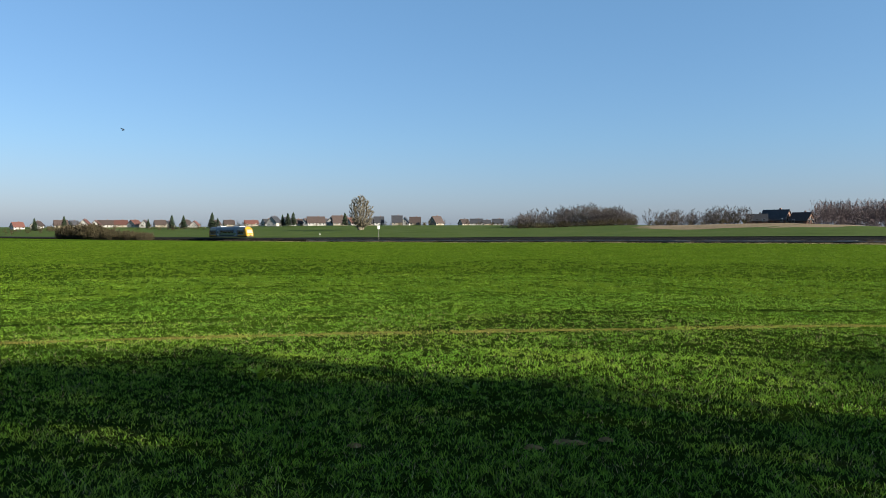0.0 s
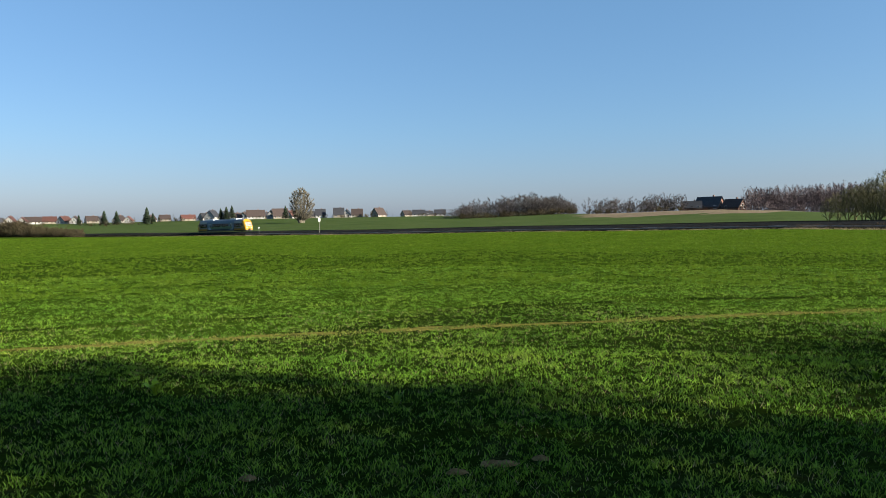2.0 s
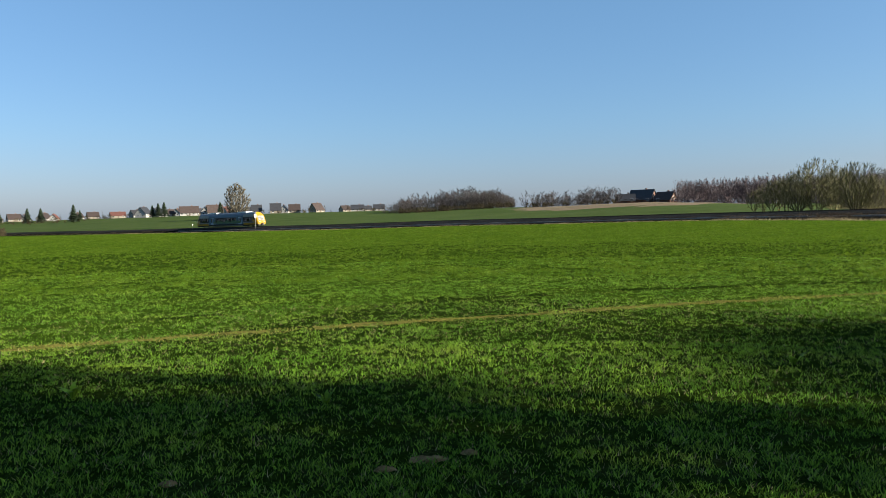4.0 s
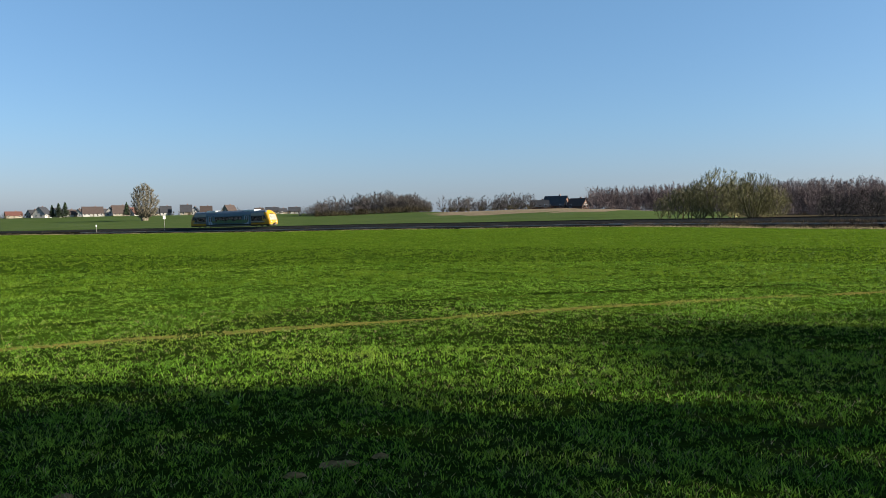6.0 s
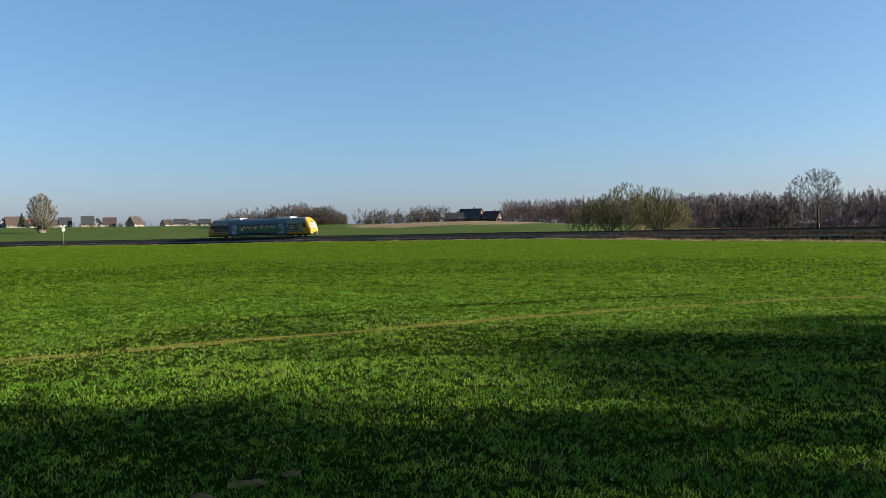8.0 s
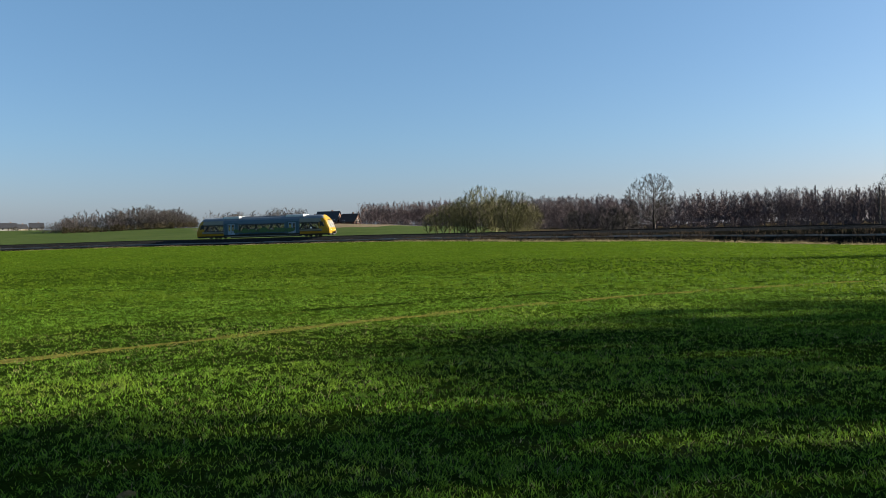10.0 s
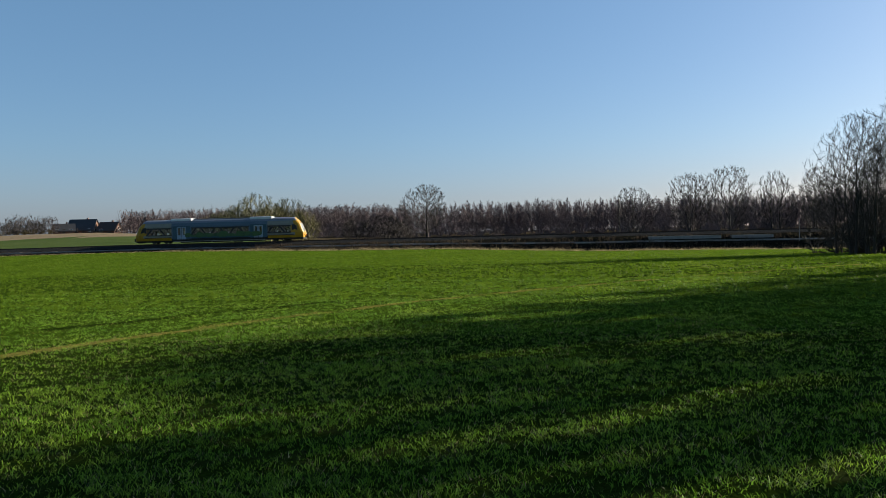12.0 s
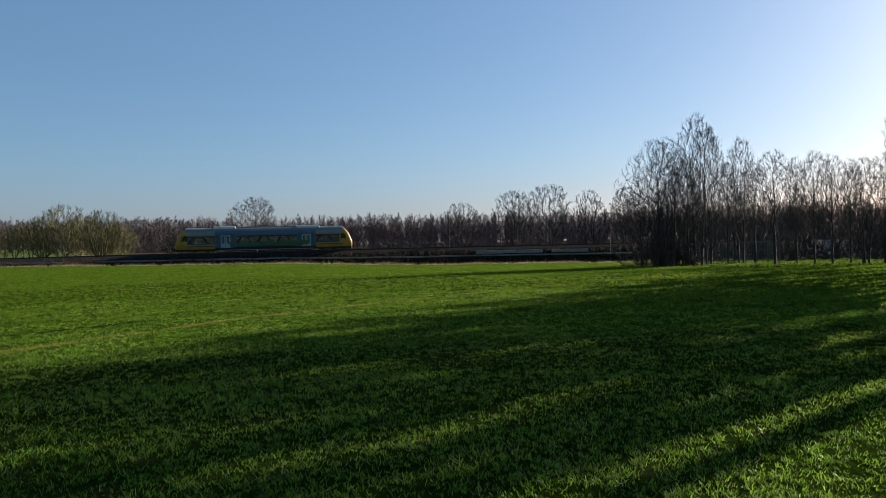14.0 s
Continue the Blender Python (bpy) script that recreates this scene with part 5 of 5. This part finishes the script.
def scatter(rng, n, r0, r1, power, tuft, spread):
    """Places in the fan of field before the eye, denser towards it, in tufts."""
    az = np.radians(rng.uniform(-100, 38, n // tuft) if r0 > 1 else rng.uniform(-180, 180, n // tuft))
    t = rng.random(n // tuft)
    r = (r0 ** power + t * (r1 ** power - r0 ** power)) ** (1 / power)
    x, y = 0.4 - np.sin(az) * r, 0.5 + np.cos(az) * r
    x, y, r = np.repeat(x, tuft), np.repeat(y, tuft), np.repeat(r, tuft)
    return x + rng.normal(0, spread, len(x)) * np.maximum(1, r / 20), y + rng.normal(0, spread, len(x)) * np.maximum(1, r / 20), r


def off_tracks(x, y, keep, stray):
    for pts, half in ((TRACK_NEAR, 0.19), (TRACK_FAR, 0.27)):
        px, py = np.array([p.x for p in pts]), np.array([p.y for p in pts])
        order = np.argsort(px)
        keep &= stray | (np.abs(y - np.interp(x, px[order], py[order])) > half * 1.5 * np.clip(2.2 * sheet_noise(x, y, 0.9, 3) - 0.55, 0, 1))
    for cx, cy, a, b in PATCHES:
        keep &= ((x - cx) / a) ** 2 + ((y - cy) / b) ** 2 > 0.35
    u = x * DR.x + y * DR.y
    w = x * NR.x + y * NR.y - DIST - BEND * u * u
    return keep & (w < -8.2)


def blades(name, label, rng, x, y, height, width, mat, bent):
    n = len(x)
    z = ground_many(x, y) - 0.01
    a = rng.uniform(0, 2 * np.pi, n)
    la = rng.uniform(0, 2 * np.pi, n)
    lean = height * rng.uniform(0.3, 1.3, n)
    wx, wy = np.cos(a) * width / 2, np.sin(a) * width / 2
    lx, ly = np.cos(la) * lean, np.sin(la) * lean
    if bent:
        v = np.stack([np.stack([x - wx, y - wy, z], 1), np.stack([x + wx, y + wy, z], 1),
                      np.stack([x + lx * 0.35 - wx * 0.8, y + ly * 0.35 - wy * 0.8, z + height * 0.62], 1), np.stack([x + lx * 0.35 + wx * 0.8, y + ly * 0.35 + wy * 0.8, z + height * 0.62], 1),
                      np.stack([x + lx, y + ly, z + height * 0.95], 1)], 1).reshape(-1, 3)
        f = np.array([[0, 1, 3], [0, 3, 2], [2, 3, 4]])[None] + np.arange(n)[:, None, None] * 5
    else:
        v = np.stack([np.stack([x - wx, y - wy, z], 1), np.stack([x + wx, y + wy, z], 1), np.stack([x + lx, y + ly, z + height], 1)], 1).reshape(-1, 3)
        f = np.array([[0, 1, 2]])[None] + np.arange(n)[:, None, None] * 3
    ob = new(name, fast_mesh(name, v, f.reshape(-1, 3), mat))
    return tagged(ob, label, "grass", kind="stuff")


def crop():
    rng = np.random.default_rng(21)
    for n, r0, r1, power, h, w, mat, bent, tuft, name, label in (
        (300000, 3.4, 9.5, 1.1, 0.044, 0.0075, BLADE, True, 7, "grass", "fresh green blades of young winter crop"),
        (900000, 9.0, 27, 1.15, 0.040, 0.010, BLADE, False, 6, "grass", "fresh green blades of young winter crop"),
        (620000, 19, 150, 0.6, 0.075, 0.045, CROP, False, 5, "crop", "rows of young winter crop across the field"),
        (26000, 0.3, 3.6, 1.6, 0.05, 0.0085, BLADE, False, 7, "grass", "fresh green blades of young winter crop"),
        # dry blades, more of them added as flecks of light in the shade
        (32000, 3.4, 14, 1.0, 0.045, 0.006, STRAW, False, 2, "dry_grass", "dry yellow blades among the green crop, some added as flecks of light"),
    ):
        x, y, r = scatter(rng, n, r0, r1, power, tuft, 0.025)
        n = len(x)
        patch = sheet_noise(x, y, 1.1, 5) * 0.6 + sheet_noise(x, y, 3.7, 6) * 0.4
        clump = np.where(r < 10, sheet_noise(x, y, 17.0, 7), np.where(r < 19, sheet_noise(x, y, 15.0, 8), 0.35 * sheet_noise(x, y, 1.9, 12) + 0.65 * sheet_noise(x, y, 4.5, 9)))
        keep = off_tracks(x, y, rng.random(n) < np.clip((0.1 + 1.4 * patch) * (3.0 * clump - 0.75), 0.04, 1), rng.random(n) < 0.3)
        x, y, r, patch = x[keep], y[keep], r[keep], patch[keep] * 0.6 + clump[keep] * 0.4
        k = len(x)
        far = np.maximum(1.0, r / 22) ** 0.5
        blades(name, label, rng, x, y, h * rng.uniform(0.5, 1.25, k) * (0.6 + 0.8 * patch), w * rng.uniform(0.7, 1.4, k) * np.where(r > 19, far, 1.0), mat, bent)


crop()


def straw_lines():
    """Flattened pale blades along the wheel tracks."""
    rng = np.random.default_rng(33)
    xs, ys = [], []
    for pts, n, wide in ((TRACK_NEAR, 42000, 0.15), (TRACK_FAR, 2500, 0.14)):
        k = rng.integers(0, len(pts) - 1, n)
        px, py = np.array([p.x for p in pts]), np.array([p.y for p in pts])
        t = rng.random(n)
        x, y = px[k] + (px[k + 1] - px[k]) * t, py[k] + (py[k + 1] - py[k]) * t + rng.normal(0, wide, n) - (0.12 if wide < 0.15 else 0)
        keep = rng.random(n) < np.clip(2.4 * sheet_noise(x, y, 1.7, 9) - 0.5, 0.03, 1)
        xs.append(x[keep])
        ys.append(y[keep])
    x, y = np.concatenate(xs), np.concatenate(ys)
    blades("track_straw", "flattened straw coloured blades along the wheel tracks", rng, x, y, rng.uniform(0.012, 0.03, len(x)), rng.uniform(0.012, 0.03, len(x)), TRACK_STRAW, False)


straw_lines()


def field_weed(x, y, seed, size):
    rng = random.Random(seed)
    bm = bmesh.new()
    for j in range(9):
        t = rng.uniform(0, 6.28)
        c, s = math.cos(t), math.sin(t)
        l, w = size * rng.uniform(0.5, 1), size * 0.12
        a = [bm.verts.new(p) for p in ((-s * w * 0.4, c * w * 0.4, 0), (s * w * 0.4, -c * w * 0.4, 0), (c * l * 0.4 + s * w, s * l * 0.4 - c * w, l * 0.6), (c * l * 0.4 - s * w, s * l * 0.4 + c * w, l * 0.6), (c * l * 0.8, s * l * 0.8, l * 0.75))]
        bm.faces.new((a[0], a[1], a[2], a[3]))
        bm.faces.new((a[3], a[2], a[4]))
    ob = part("weed", bm, BLADE, None)
    ob.matrix_basis = pose(x, y, ground(x, y) - 0.01)
    tagged(ob, "small dark green leafy weed in the crop", "weed", group="weeds in the crop")


for i, (x, y, s) in enumerate(((-2.0, 8.0, 0.22), (0.3, 7.2, 0.16), (5.0, 7.6, 0.2))):
    field_weed(x, y, i, s)


# ---- a fly that crosses before the lens ----
def fly():
    root = tagged(new("fly"), "tiny dark fly passing through the air", "insect")
    bm = bmesh.new()
    bmesh.ops.create_uvsphere(bm, u_segments=8, v_segments=6, radius=0.5, matrix=Matrix.Diagonal((0.010, 0.004, 0.004, 1)))
    part("body", bm, BLACK, root)
    for s in (-1, 1):
        bm = bmesh.new()
        vs = [bm.verts.new(p) for p in ((0.001, 0, 0.002), (-0.001, s * 0.004, 0.004), (-0.006, s * 0.006, 0.005), (-0.005, s * 0.001, 0.003))]
        bm.faces.new(vs)
        part("wing", bm, BLACK, root)
    return root


FLY = fly()
FLY.scale = (1.4, 1.4, 1.4)


def motions():
    rows = []
    for i in range(29):
        t = i * 0.5
        u = -219.8 + 16.894 * t - 0.0281 * t * t
        a, b = on_line(u), on_line(u - LENGTH)
        za, zb = rail_z(u), rail_z(u - LENGTH)
        rise = math.degrees(math.atan2(za - zb, LENGTH))
        yaw = math.degrees(math.atan2(a[1] - b[1], a[0] - b[0]))
        rows.append((t, pose(a[0], a[1], za, 0, -rise, yaw)))
    walk(RAILCAR, rows)
    walk(FLY, [(t, pose(x, y, z, 0, 0, -8)) for t, x, y, z in [(0, -1.26, 2.92, 2.0), (0.2, -0.93, 3.15, 1.94), (0.4, -0.36, 3.37, 1.97), (0.6, 0.48, 3.48, 1.93), (0.8, 1.52, 3.29, 1.77), (1.0, 2.87, 3.04, 1.56), (1.6, 5.5, 0.2, 2.0), (14.0, 14.0, -6.0, 3.0)]])


motions()
